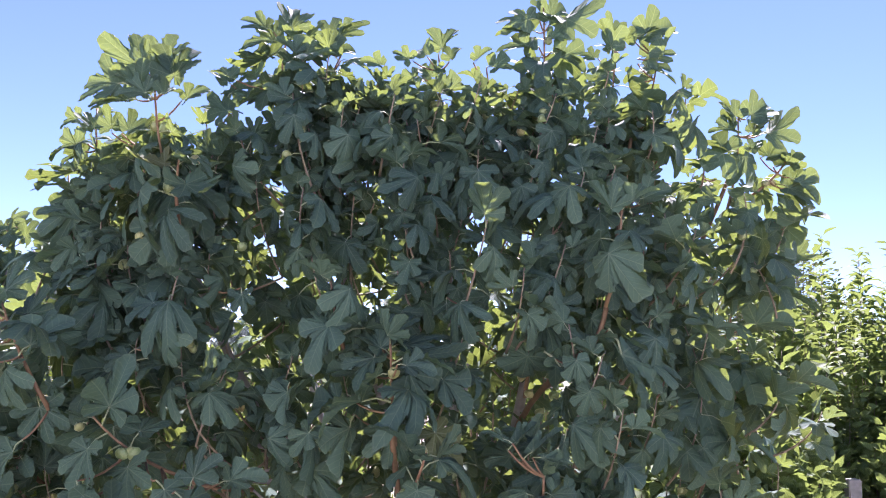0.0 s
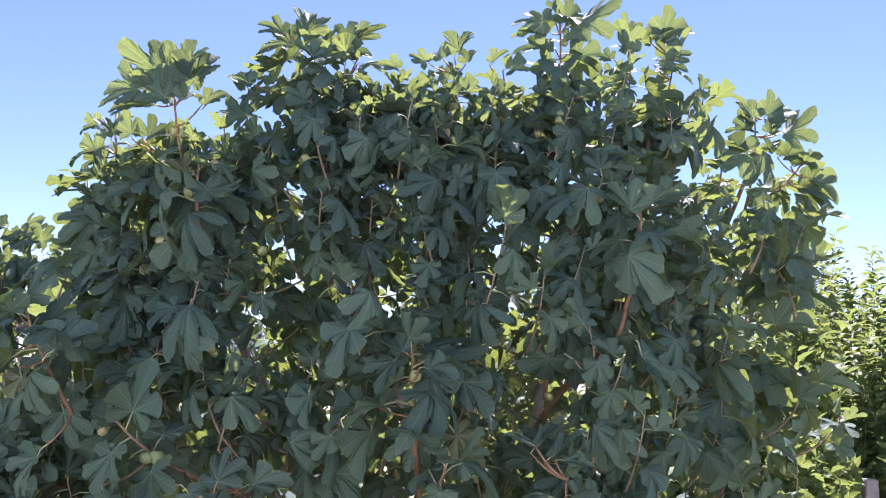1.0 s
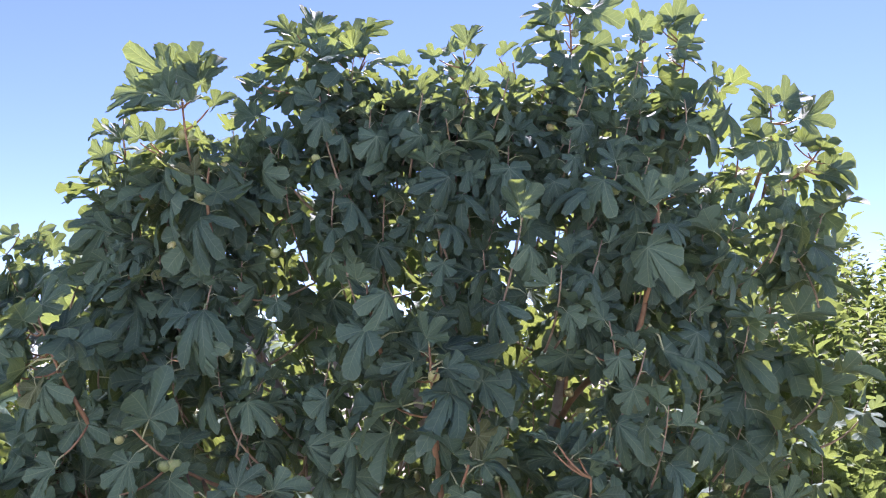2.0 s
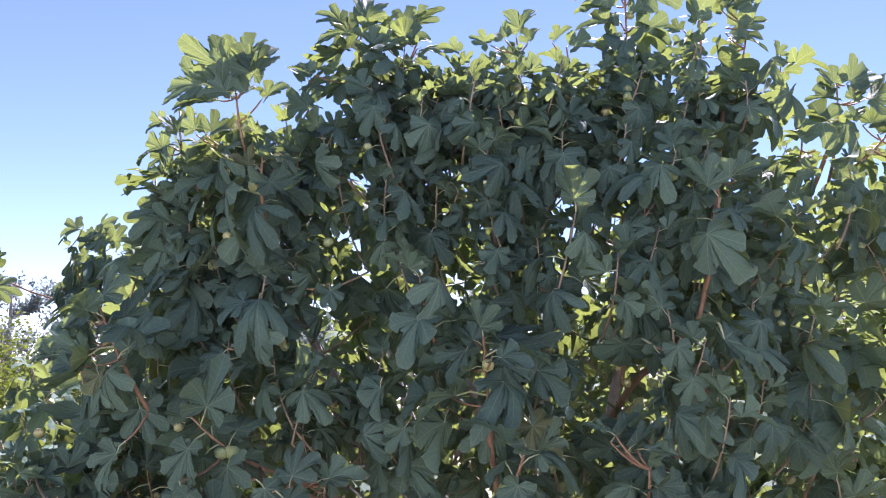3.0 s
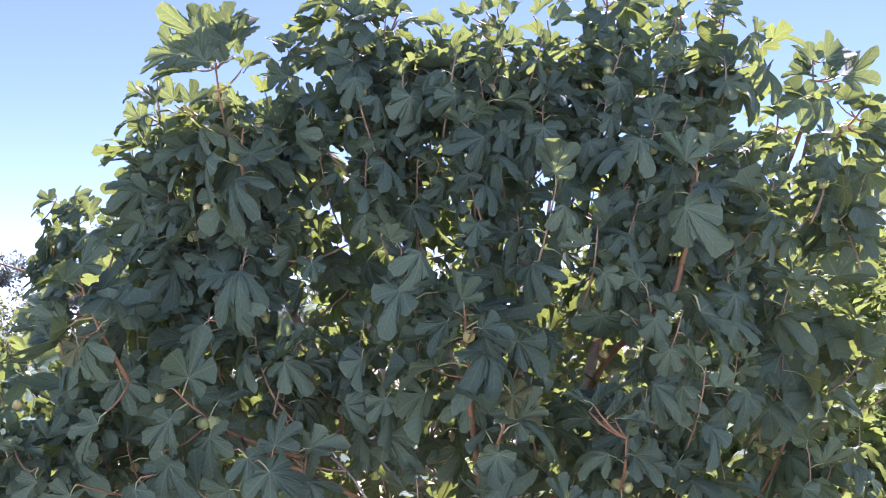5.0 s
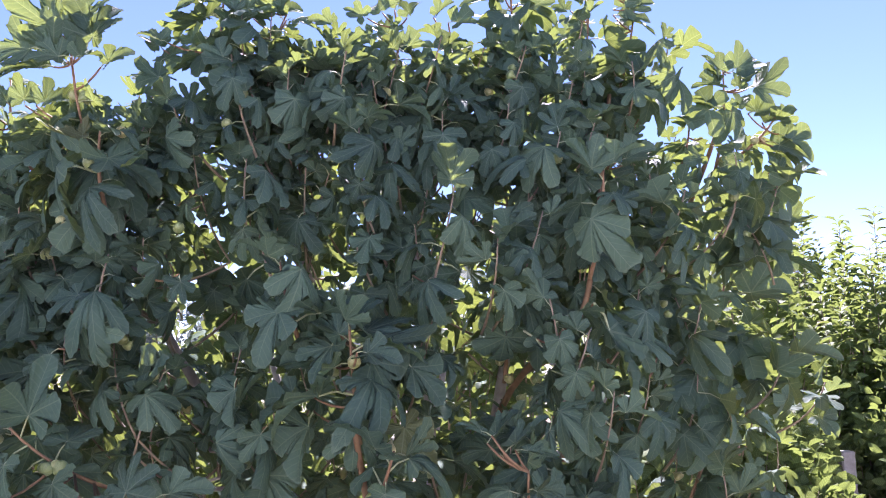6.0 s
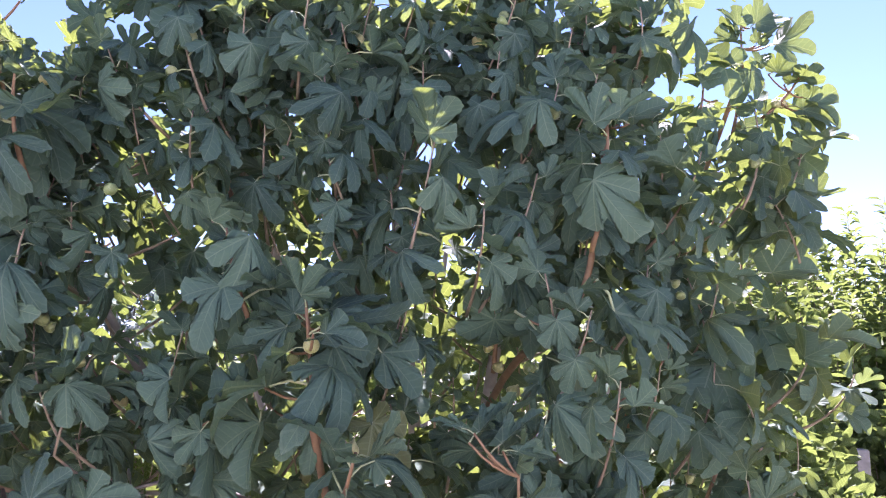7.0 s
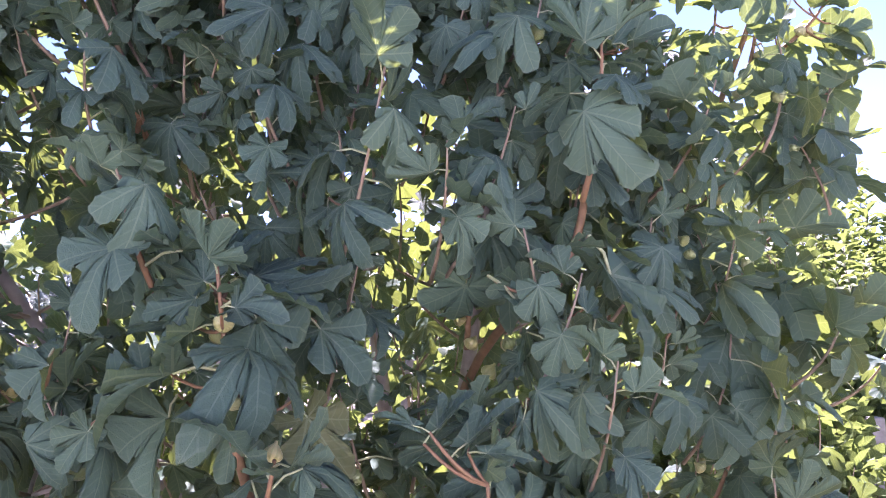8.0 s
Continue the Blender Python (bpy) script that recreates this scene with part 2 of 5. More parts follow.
# ---- leaf shapes ----
def lobed_blade(rng, lobes, cup, fold, wave, stalk, pitch, droop=0.3, fine=True, web=0.52):
    """A fig leaf of length 1 from its stalk's end, with rounded spoon-shaped lobes, and the stalk from the origin along y.
    lobes: angle, length and half width of each; cup lifts the sides, fold creases each lobe along its rib, droop bends the tip down, web is how far the blade is whole."""
    soup = Soup()
    steps = (0.10, 0.26, 0.42, 0.57, 0.72, 0.85, 0.95) if fine else (0.20, 0.48, 0.74, 0.93)
    arms = sorted((deg + rng.uniform(-4, 4), long * rng.uniform(0.90, 1.08), half * rng.uniform(0.9, 1.1)) for deg, long, half in lobes)
    lifts = [rng.uniform(-0.22, 0.22) for arm in arms]
    outline = [(-166, 0.08, 0.0, 0), (-146, 0.27, 0.05, 0)]          # angle, radius, distance from the rib, lobe
    for k, (deg, long, half) in enumerate(arms):
        before = arms[k - 1][0] if k else -146
        after = arms[k + 1][0] if k < len(arms) - 1 else 146
        root = web * long
        pts = []
        for sign, us in ((-1, steps), (1, (1.0, *steps[::-1]))):
            for j, u in enumerate(us):
                w = half * (0.80 + 0.20 * math.sin(math.pi / 2 * min(1.0, u / 0.5)))
                if u > 0.45:
                    w *= math.sqrt(max(0.0, 1 - ((u - 0.45) / 0.55) ** 2.3))
                w *= 1 + 0.055 * (-1) ** j + rng.uniform(-0.05, 0.05)
                y = root + (long - root) * u
                pts.append((deg + math.degrees(math.atan2(sign * w, y)), math.hypot(w, y), w, k))
        outline += [p for p in pts if before < p[0] < after]
        if k < len(arms) - 1:
            outline.append((0.5 * (deg + after), web * rng.uniform(0.92, 1.08) * min(long, arms[k + 1][1]), 0.12, k))
    outline += [(146, 0.27, 0.05, len(arms) - 1), (166, 0.08, 0.0, len(arms) - 1)]
    n, phase = len(outline), rng.uniform(0, 6.28)
    rings = (0.36, 0.72, 1.0) if fine else (0.5, 1.0)
    verts, uvs, faces = [(0, 0, 0)], [(0, 0, 0, 0)], []
    for q in rings:
        for i, (deg, rad, off, arm) in enumerate(outline):
            t, r = radians(deg), rad * q
            x, y = r * math.sin(t), r * math.cos(t)
            uvs.append((x, y, q, 0.0))
            z = 0.4 * fold * off * q + cup * abs(x) ** 1.4 + wave * q * q * rad * math.sin(2.3 * t + phase)
            z += 0.035 * q ** 5 * math.sin(1.9 * i + phase) * (1 if fine else 0.6) + lifts[arm] * max(0.0, r - 0.35) ** 1.2
            bend = droop * r
            shrink = 1 - 0.28 * min(1.0, abs(cup))
            verts.append((x * shrink, y * math.cos(bend), z - abs(y) * math.sin(bend)))
    for k in range(n - 1):
        faces.append((0, 2 + k, 1 + k))
        for ring in range(len(rings) - 1):
            a, c = 1 + ring * n + k, 1 + (ring + 1) * n + k
            faces.append((a, a + 1, c + 1, c))
    c, s = math.cos(pitch), math.sin(pitch)
    bent = [(x, stalk + y * c + z * s, -y * s + z * c - 0.06) for x, y, z in verts]
    soup.add(bent, faces, [0] * len(faces), uvs)
    soup.tube([(0, 0, 0), (0, stalk * 0.55, 0.02), (0, stalk, -0.062)], (0.020, 0.016, 0.014), 5 if fine else 3, 1, cap=False)
    soup.uv[-1] = np.concatenate([soup.uv[-1], np.zeros((len(soup.uv[-1]), 2))], axis=1)
    return soup


def oval_blade(rng, wide, fold, droop, n=5):
    """A simple pointed leaf of length 1, folded along its midrib, with a short stalk; pleated where it is finely built."""
    soup = Soup()
    verts, uvs, faces = [], [], []
    across = (-1, -0.5, 0, 0.5, 1) if n > 6 else (-1, 0, 1)
    m = len(across)
    for i in range(n + 1):
        s = i / n
        w = wide * math.sin(math.pi * min(1, s ** 0.8)) ** (0.5 if n > 6 else 0.8) + 0.004
        if n > 6:
            w *= 1 + 0.012 * (-1) ** i
        y, z = 0.12 + s * math.cos(droop * s), -s * math.sin(droop * s * 0.9)
        for k in across:
            pleat = 0.022 * (-1) ** i * abs(k) if n > 6 else 0.0
            curl = -0.35 * wide * k * k * s if n > 6 else 0.0
            verts.append((k * w, y, z + abs(k) * fold * w + 0.02 * math.sin(7 * s + k) + pleat + curl))
            uvs.append((k * w, s))
    for i in range(n):
        for k in range(m - 1):
            a = i * m + k
            faces.append((a, a + 1, a + m + 1, a + m))
    soup.add(verts, faces, [0] * len(faces), uvs)
    if n > 6:
        soup.tube([(0, 0, 0), (0, 0.14, 0)], (0.018, 0.014), 3, 1, cap=False)
    return soup


def tiny_blade(wide, fold):
    """A small leaf of length 1, creased along its midrib."""
    soup = Soup()
    soup.add([(0, 0, 0), (-wide, 0.5, fold * wide), (0, 0.55, 0), (wide, 0.5, fold * wide), (0, 1.0, -0.1)], [(0, 2, 1), (0, 3, 2), (1, 2, 4), (2, 3, 4)], [0] * 4,
             [(0, 0), (-wide, 0.5), (0, 0.55), (wide, 0.5), (0, 1)])
    return soup


shape_rng = random.Random(11)
FIVE = ((0, 1.0, 0.20), (44, 0.87, 0.185), (-44, 0.87, 0.185), (97, 0.62, 0.17), (-97, 0.62, 0.17))
THREE = ((0, 1.0, 0.23), (48, 0.78, 0.20), (-48, 0.78, 0.20), (104, 0.48, 0.17), (-104, 0.48, 0.17))
BROAD = ((0, 1.0, 0.25), (46, 0.82, 0.22), (-46, 0.82, 0.22), (101, 0.58, 0.20), (-101, 0.58, 0.20))
SPOON = ((0, 1.0, 0.17), (41, 0.91, 0.16), (-41, 0.91, 0.16), (88, 0.66, 0.15), (-88, 0.66, 0.15))
WHOLE = ((0, 1.0, 0.30), (50, 0.74, 0.24), (-50, 0.74, 0.24), (104, 0.54, 0.22), (-104, 0.54, 0.22))
SLENDER = ((0, 1.0, 0.125), (27, 0.60, 0.09), (-27, 0.60, 0.09))


def blades(kinds, stalk):
    """Each kind finely built and plainly built: lobes, cup, fold, wave, pitch, droop."""
    fine = [lobed_blade(shape_rng, lob, c, f, w, stalk, radians(p), d, True, WEB[lob]) for lob, c, f, w, p, d in kinds]
    rough = [lobed_blade(shape_rng, lob, c, f, w, stalk, radians(p), d, False, WEB[lob]) for lob, c, f, w, p, d in kinds]
    for a, c in zip(fine, rough):
        PLAIN_OF[id(a)] = c
    return fine


PLAIN_OF = {}
WEB = {FIVE: 0.55, THREE: 0.60, BROAD: 0.64, SPOON: 0.47, WHOLE: 0.78, SLENDER: 0.50}
PERKY = blades(((SPOON, 0.55, 0.5, 0.08, -10, 0.3), (THREE, 0.7, 0.4, 0.1, 5, 0.5), (SPOON, 0.35, 0.6, 0.12, 8, 0.6), (BROAD, 0.8, 0.4, 0.1, -5, 0.3),
                (FIVE, 0.6, 0.6, 0.1, 15, -0.2), (FIVE, 0.3, 0.5, 0.14, 12, 0.7)), 0.42)
LEVEL = blades(((FIVE, 0.25, 0.3, 0.14, 30, 0.5), (THREE, -0.3, 0.3, 0.14, 42, 0.6), (BROAD, 0.3, 0.3, 0.12, 38, 0.5), (FIVE, -0.35, 0.4, 0.16, 48, 0.7),
                (WHOLE, 0.4, 0.2, 0.16, 30, 0.5)), 0.50)
HANG = blades(((FIVE, -0.35, 0.3, 0.14, 72, 0.4), (THREE, -0.6, 0.3, 0.14, 88, 0.5), (BROAD, -0.45, 0.25, 0.12, 70, 0.5), (FIVE, -0.7, 0.4, 0.16, 92, 0.6),
               (WHOLE, -0.6, 0.2, 0.16, 84, 0.4)), 0.55)
FLAT = blades(((SPOON, 0.35, 0.5, 0.12, 0, 0.4), (THREE, 0.6, 0.4, 0.14, 0, 0.5), (SPOON, -0.3, 0.5, 0.16, 0, 0.3), (FIVE, 0.6, 0.4, 0.14, 0, 0.4),
               (FIVE, -0.5, 0.5, 0.16, 0, -0.3), (BROAD, 0.8, 0.4, 0.12, 0, 0.5)), 0.30)
FOLDED = blades(((SLENDER, 1.2, 0.9, 0.08, 0, 0.5), (SLENDER, 1.6, 0.7, 0.1, 0, 0.3), (SLENDER, 1.0, 1.0, 0.12, 0, 0.7)), 0.36)
CURLED = blades(((FIVE, -0.3, 0.5, 0.26, 30, 1.1), (SPOON, 0.6, 0.6, 0.22, 20, 0.8), (THREE, -0.7, 0.4, 0.2, 10, 1.2), (BROAD, 0.4, 0.3, 0.26, 60, -0.6),
                 (FIVE, -0.9, 0.5, 0.24, 50, 0.7)), 0.45)
BROAD_ONLY = [FLAT[5]]
ALL_FIG = CURLED + PERKY + LEVEL + HANG + FLAT + FOLDED
OVAL = [oval_blade(shape_rng, w, f, d, 3) for w, f, d in ((0.25, 0.5, 0.3), (0.28, 0.3, 0.6), (0.22, 0.7, 0.2), (0.29, 0.25, 0.9))]
WIDE = [oval_blade(shape_rng, w, f, d, 14) for w, f, d in ((0.31, 0.35, 0.3), (0.36, 0.2, 0.8), (0.29, 0.6, 0.15), (0.33, 0.3, 1.1))]
SMALL = [tiny_blade(w, f) for w, f in ((0.24, 0.5), (0.20, 0.3), (0.27, 0.7))]
SLIM = [tiny_blade(w, f) for w, f in ((0.15, 0.4), (0.13, 0.3), (0.17, 0.6))]


def join_leaves(placed, name, materials):
    """Many placed leaves as one mesh: (shape, pose) pairs."""
    by_shape = {}
    for shape, m in placed:
        by_shape.setdefault(id(shape), (shape, []))[1].append(np.array(m))
    verts, loops, sizes, mats, uvs, base = [], [], [], [], [], 0
    for shape, poses in by_shape.values():
        v, uv = np.concatenate(shape.v), np.concatenate(shape.uv)
        faces = [f for fs in shape.f for f in fs]
        flat = np.array([i for f in faces for i in f], dtype=np.int64)
        size = np.array([len(f) for f in faces], dtype=np.int64)
        mat = np.array([m for ms in shape.m for m in ms], dtype=np.int32)
        pose_array = np.array(poses)
        k = len(poses)
        verts.append((np.einsum("kij,nj->kni", pose_array[:, :3, :3], v) + pose_array[:, None, :3, 3]).reshape(-1, 3))
        loops.append((flat[None] + (base + len(v) * np.arange(k))[:, None]).ravel())
        sizes.append(np.tile(size, k))
        mats.append(np.tile(mat, k))
        uvs.append(np.tile(uv[flat], (k, 1)))
        base += len(v) * k
    verts, loops, sizes, mats, uvs = (np.concatenate(a) for a in (verts, loops, sizes, mats, uvs))
    me = bpy.data.meshes.new(name)
    me.vertices.add(len(verts))
    me.vertices.foreach_set("co", verts.ravel())
    me.loops.add(len(loops))
    me.loops.foreach_set("vertex_index", loops.astype(np.int32))
    me.polygons.add(len(sizes))
    me.polygons.foreach_set("loop_start", (np.cumsum(sizes) - sizes).astype(np.int32))
    me.polygons.foreach_set("material_index", mats)
    me.polygons.foreach_set("use_smooth", np.ones(len(sizes), dtype=bool))
    for m in materials:
        me.materials.append(m)
    me.uv_layers.new(name="UVMap").data.foreach_set("uv", np.ascontiguousarray(uvs[:, :2]).ravel())
    if uvs.shape[1] > 2:
        me.uv_layers.new(name="margin").data.foreach_set("uv", np.ascontiguousarray(uvs[:, 2:4]).ravel())
    me.update(calc_edges=True)
    me.validate()
    return me


def hang_leaves(parent, placed, shapes, name, materials, singles, nearness, fine=0):
    """The nearest leaves as parts of their own on their twigs, the rest as one mass: (shape, pose, twig) each."""
    placed = sorted(placed, key=lambda leaf: nearness(leaf[1].translation))
    data = {id(s): s.mesh(name, materials) for s in shapes}
    for shape, m, twig in placed[:singles]:
        if twig is None:
            under(name, data[id(shape)], parent, m)
        else:
            on_twig(name, data[id(shape)], twig, m)
    rest = [(shape if k < fine else PLAIN_OF.get(id(shape), shape), m) for k, (shape, m, twig) in enumerate(placed)][singles:]
    if rest:
        under(name + "_mass", join_leaves(rest, name + "_mass", materials), parent, None, "", "stuff")


# ---- fruit ----
def fig_mesh():
    soup = Soup()
    verts, uvs, faces = [], [], []
    rows = ((0, 0.07), (0.12, 0.10), (0.28, 0.24), (0.48, 0.43), (0.68, 0.50), (0.85, 0.42), (0.96, 0.22), (1.0, 0.07))
    k = 14
    for z, r in rows:
        for i in range(k):
            a = 2 * math.pi * i / k
            rr = r * (1 + 0.025 * math.cos(7 * a))
            verts.append((rr * math.cos(a), z, rr * math.sin(a)))
            uvs.append((i / k, z))
    for j in range(len(rows) - 1):
        for i in range(k):
            a, b = j * k + i, j * k + (i + 1) % k
            faces.append((a, a + k, b + k, b))
    faces.append(tuple(range((len(rows) - 1) * k, len(rows) * k))[::-1])
    soup.add(verts, faces, [0] * len(faces), uvs)
    return soup.mesh("fig", [M_FRUIT])


FIG_MESH = fig_mesh()


# ---- ground ----
def ground():
    soup = Soup()
    # one sheet, finer near the tree, reaching the horizon
    steps = [-1500, -300, -80, -40] + [-24 + i for i in range(0, 49)] + [40, 80, 300, 1500]
    n = len(steps)
    verts = []
    for y in steps:
        for x in steps:
            near = math.exp(-((x / 14) ** 2 + ((y - 4) / 14) ** 2))
            z = near * 0.05 * noise.noise((x * 0.6, y * 0.6, 3.1))
            verts.append((x, y, z - 0.02))
    faces = [(j * n + i, j * n + i + 1, (j + 1) * n + i + 1, (j + 1) * n + i) for j in range(n - 1) for i in range(n - 1)]
    soup.add(verts, faces, [0] * len(faces), [(v[0], v[1]) for v in verts])
    return tagged(new("ground", soup.mesh("ground", [M_GROUND])), "dry brown garden soil with thin weeds and litter", "ground", kind="structure")


ground()


# Added unseen wall behind the camera; reflects sun into the fig's shaded face.
def bounce_wall():
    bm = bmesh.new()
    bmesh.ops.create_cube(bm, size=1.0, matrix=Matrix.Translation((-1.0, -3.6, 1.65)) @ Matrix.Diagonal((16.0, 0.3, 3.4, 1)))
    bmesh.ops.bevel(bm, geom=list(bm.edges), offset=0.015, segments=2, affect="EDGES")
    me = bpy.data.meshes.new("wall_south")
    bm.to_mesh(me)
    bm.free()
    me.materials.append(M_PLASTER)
    tagged(new("wall_south", me), "added plain pale plastered wall, unseen, that bounces sunlight onto the tree", "wall", kind="structure")


bounce_wall()

# ---- the fig tree ----
HEART = Vector((-0.15, 3.75, 0.0))


class FigPlant:
    """Collects branches, leaves and fruit, then hangs them under one thing."""

    def __init__(self, name, base, label, seed):
        self.ob = thing(name, base, label, "fig tree")
        self.rng = random.Random(seed)
        self.limbs, self.branches, self.leaves, self.fruit, self.dry, self.feet = [], [], [], [], [], []
        self.gaps = []          # open ways through the crown: two ends and half the width

    def limb(self, points, r0, r1, mat=None):
        pts = [Vector(p) for p in points]
        fine = []
        for i in range(len(pts) - 1):
            p0, p1, p2, p3 = pts[max(i - 1, 0)], pts[i], pts[i + 1], pts[min(i + 2, len(pts) - 1)]
            for k in range(5):
                s = k / 5
                fine.append(0.5 * ((2 * p1) + (p2 - p0) * s + (2 * p0 - 5 * p1 + 4 * p2 - p3) * s * s + (3 * p1 - p0 - 3 * p2 + p3) * s ** 3))
        fine.append(pts[-1])
        radii = [r0 + (r1 - r0) * (i / (len(fine) - 1)) ** 0.8 for i in range(len(fine))]
        self.limbs.append((fine, radii, mat or M_BARK))
        return fine

    def leaf(self, origin, forward, up, size, kinds, twig):
        middle = origin + 0.9 * size * Vector(forward)
        for a, b, wide in self.gaps:
            s = (middle - a).dot(b - a) / (b - a).length_squared
            if 0 < s < 1 and (middle - a.lerp(b, s)).length < wide + 0.35 * size:
                return
        self.leaves.append((self.rng.choice(kinds), turned(origin, forward, up, size), twig))

    def shoot(self, base, tip, leaves=10, size=0.13, figs=2, bend=0.05, start=0.3, r0=0.0068, join=True, perky=0.35, bark=None, droopy=0.4, wild=0.2, limp=0.0):
        """A leafy shoot from base to tip, its leaves in a spiral, small and upright at the tip, large and hanging below."""
        g = self.rng
        base, tip = Vector(base), Vector(tip)
        out = (tip - HEART)
        out.z = 0
        out.normalize()
        pts = curve_between(base, tip, out * bend - Vector((0, 0, bend * 0.5)), 6)
        if join and self.limbs:
            # run back along a twig to the nearest limb
            best, where = 9e9, None
            for fine, radii, mat in self.limbs:
                if mat is M_SHOOT:
                    continue
                for p in fine[2:]:
                    d = (p - base).length + max(0.0, p.z - base.z + 0.05) * 3
                    if d < best:
                        best, where = d, p
            if 0.04 < best < 0.3:
                lead = curve_between(where, base, Vector((0, 0, -0.06 * best)), 4)
                pts = lead[:-1] + pts
        radii = [r0 * (1.1 - 0.65 * i / (len(pts) - 1)) for i in range(len(pts))]
        twig = len(self.branches)
        self.branches.append((pts, radii, bark or M_SHOOT))
        stem = pts[-7:]
        turn = g.uniform(0, 6.28)
        for i in range(leaves):
            s = start + (1 - start) * (i + 0.5) / leaves
            k = min(5, int(s * 6))
            p = stem[k].lerp(stem[k + 1], s * 6 - k)
            way = (stem[k + 1] - stem[k]).normalized()
            turn += 2.4 + g.uniform(-0.3, 0.3)
            side = way.orthogonal().normalized()
            side = Matrix.Rotation(turn, 3, way) @ side
            young = max(0.0, (s - 0.72) / 0.28)
            lift = 0.35 + 0.9 * young + g.uniform(-0.15, 0.15)
            forward = (side + way * lift + Vector((0, 0, -0.15 * (1 - young))) + wild * Vector((g.uniform(-1, 1), g.uniform(-1, 1), g.uniform(-1, 1)))).normalized()
            sz = size * (1 - 0.45 * young ** 1.5) * g.triangular(0.55, 1.4, 0.95)
            kinds = PERKY if young > perky or g.random() < 0.08 else g.choices((HANG, LEVEL, CURLED), (droopy, max(0.1, 0.8 - droopy), 0.45))[0]
            up = Vector((0, 0, 1)) + way * 0.3 + Vector((g.uniform(-1, 1), g.uniform(-1, 1), 0)) * (0.75 + wild)
            if g.random() < limp:
                # wilting: the blade hangs straight down from its stalk, half folded
                forward = (side * 0.35 + Vector((0, 0, -1))).normalized()
                kinds, up, sz = FOLDED if g.random() < 0.6 else FLAT, side + Vector((0, 0, 0.3)), sz * 1.35
            self.leaf(p, forward, up, sz, kinds, twig)
        for i in range(figs):
            s = g.uniform(0.15, 0.75)
            k = min(5, int(s * 6))
            p = stem[k].lerp(stem[k + 1], s * 6 - k)
            way = (stem[k + 1] - stem[k]).normalized()
            side = Matrix.Rotation(g.uniform(0, 6.28), 3, way) @ way.orthogonal().normalized()
            self.fig(p, side + way * 0.3 + Vector((0, 0, g.uniform(-0.7, 0.2))), g.uniform(0.032, 0.041), twig)

    def blade(self, origin, tip, kinds=None):
        """One leaf from its foot on the twig to the tip of its middle lobe."""
        g = self.rng
        way = Vector(tip) - Vector(origin)
        self.feet.append((Vector(origin), len(self.leaves)))
        up = Vector((g.uniform(-0.4, 0.4), g.uniform(-1.0, -0.5), g.uniform(0.2, 0.8)))
        self.leaves.append((g.choice(kinds or FLAT), turned(origin, way, up, max(0.075, way.length / 1.18)), None))

    def fig(self, at, way, size, twig=None):
        self.fruit.append((turned(at, way, (0.2, 0.1, 1), size), twig))

    def near(self, p):
        return p.y + 0.15 * abs(p.x) + 0.3 * max(0.0, 1.2 - p.z)

    def finish(self, singles, crisp=300):
        # each single leaf sits on a thin spur from the nearest twig
        spots = np.array([tuple(p) for pts, radii, bark in self.branches for p in pts] + [tuple(p) for pts, radii, bark in self.limbs for p in pts])
        for foot, leaf in self.feet:
            off = spots - np.array(foot)
            near = Vector(spots[int(np.argmin((off ** 2).sum(axis=1) + 2.0 * np.clip(off[:, 2] + 0.02, 0, None) ** 2))])
            if (foot - near).length > 0.012:
                shape, m, twig = self.leaves[leaf]
                self.leaves[leaf] = (shape, m, len(self.branches))
                spur = curve_between(near, foot, (0, 0, -0.1 * (foot - near).length), 4)
                self.branches.append((spur, [0.0036, 0.0034, 0.0032, 0.003, 0.0026], M_SHOOT))
        for fine, radii, mat in self.limbs:
            soup = Soup()
            soup.tube(fine, radii, 9)
            under("limb", soup.mesh("limb", [mat]), self.ob)
        twigs = []
        for pts, radii, bark in self.branches:
            soup = Soup()
            soup.tube(pts, radii, 6)
            twigs.append(under("branch", soup.mesh("branch", [bark]), self.ob))
        for m, twig in self.fruit:
            if twig is None:
                under("fig", FIG_MESH, self.ob, m, "round unripe striped green fig")
            else:
                on_twig("fig", FIG_MESH, twigs[twig], m, "round unripe striped green fig")
        hang_leaves(self.ob, [(shape, m, None if twig is None else twigs[twig]) for shape, m, twig in self.leaves], ALL_FIG, "leaf", [M_FIG, M_STALK], singles, self.near, crisp)
        if self.dry:
            data = {id(s): s.mesh("dry_leaf", [M_DRY, M_STALK]) for s in ALL_FIG}
            for shape, m in self.dry:
                under("dry_leaf", data[id(shape)], self.ob, m, "curled brown withered leaf")


fig = FigPlant("fig_tree", (-0.15, 3.75, 0.0), "large leafy green fig tree with unripe figs against the sun", 5)

fig.gaps = [(Vector(a), Vector(b), wide) for a, b, wide in (((0.13, 2.3, 1.70), (0.24, 4.7, 2.10), 0.02), ((0.40, 2.5, 2.43), (0.78, 4.5, 3.1), 0.015),
                                                            ((0.70, 2.6, 2.25), (1.2, 4.5, 2.8), 0.015))]

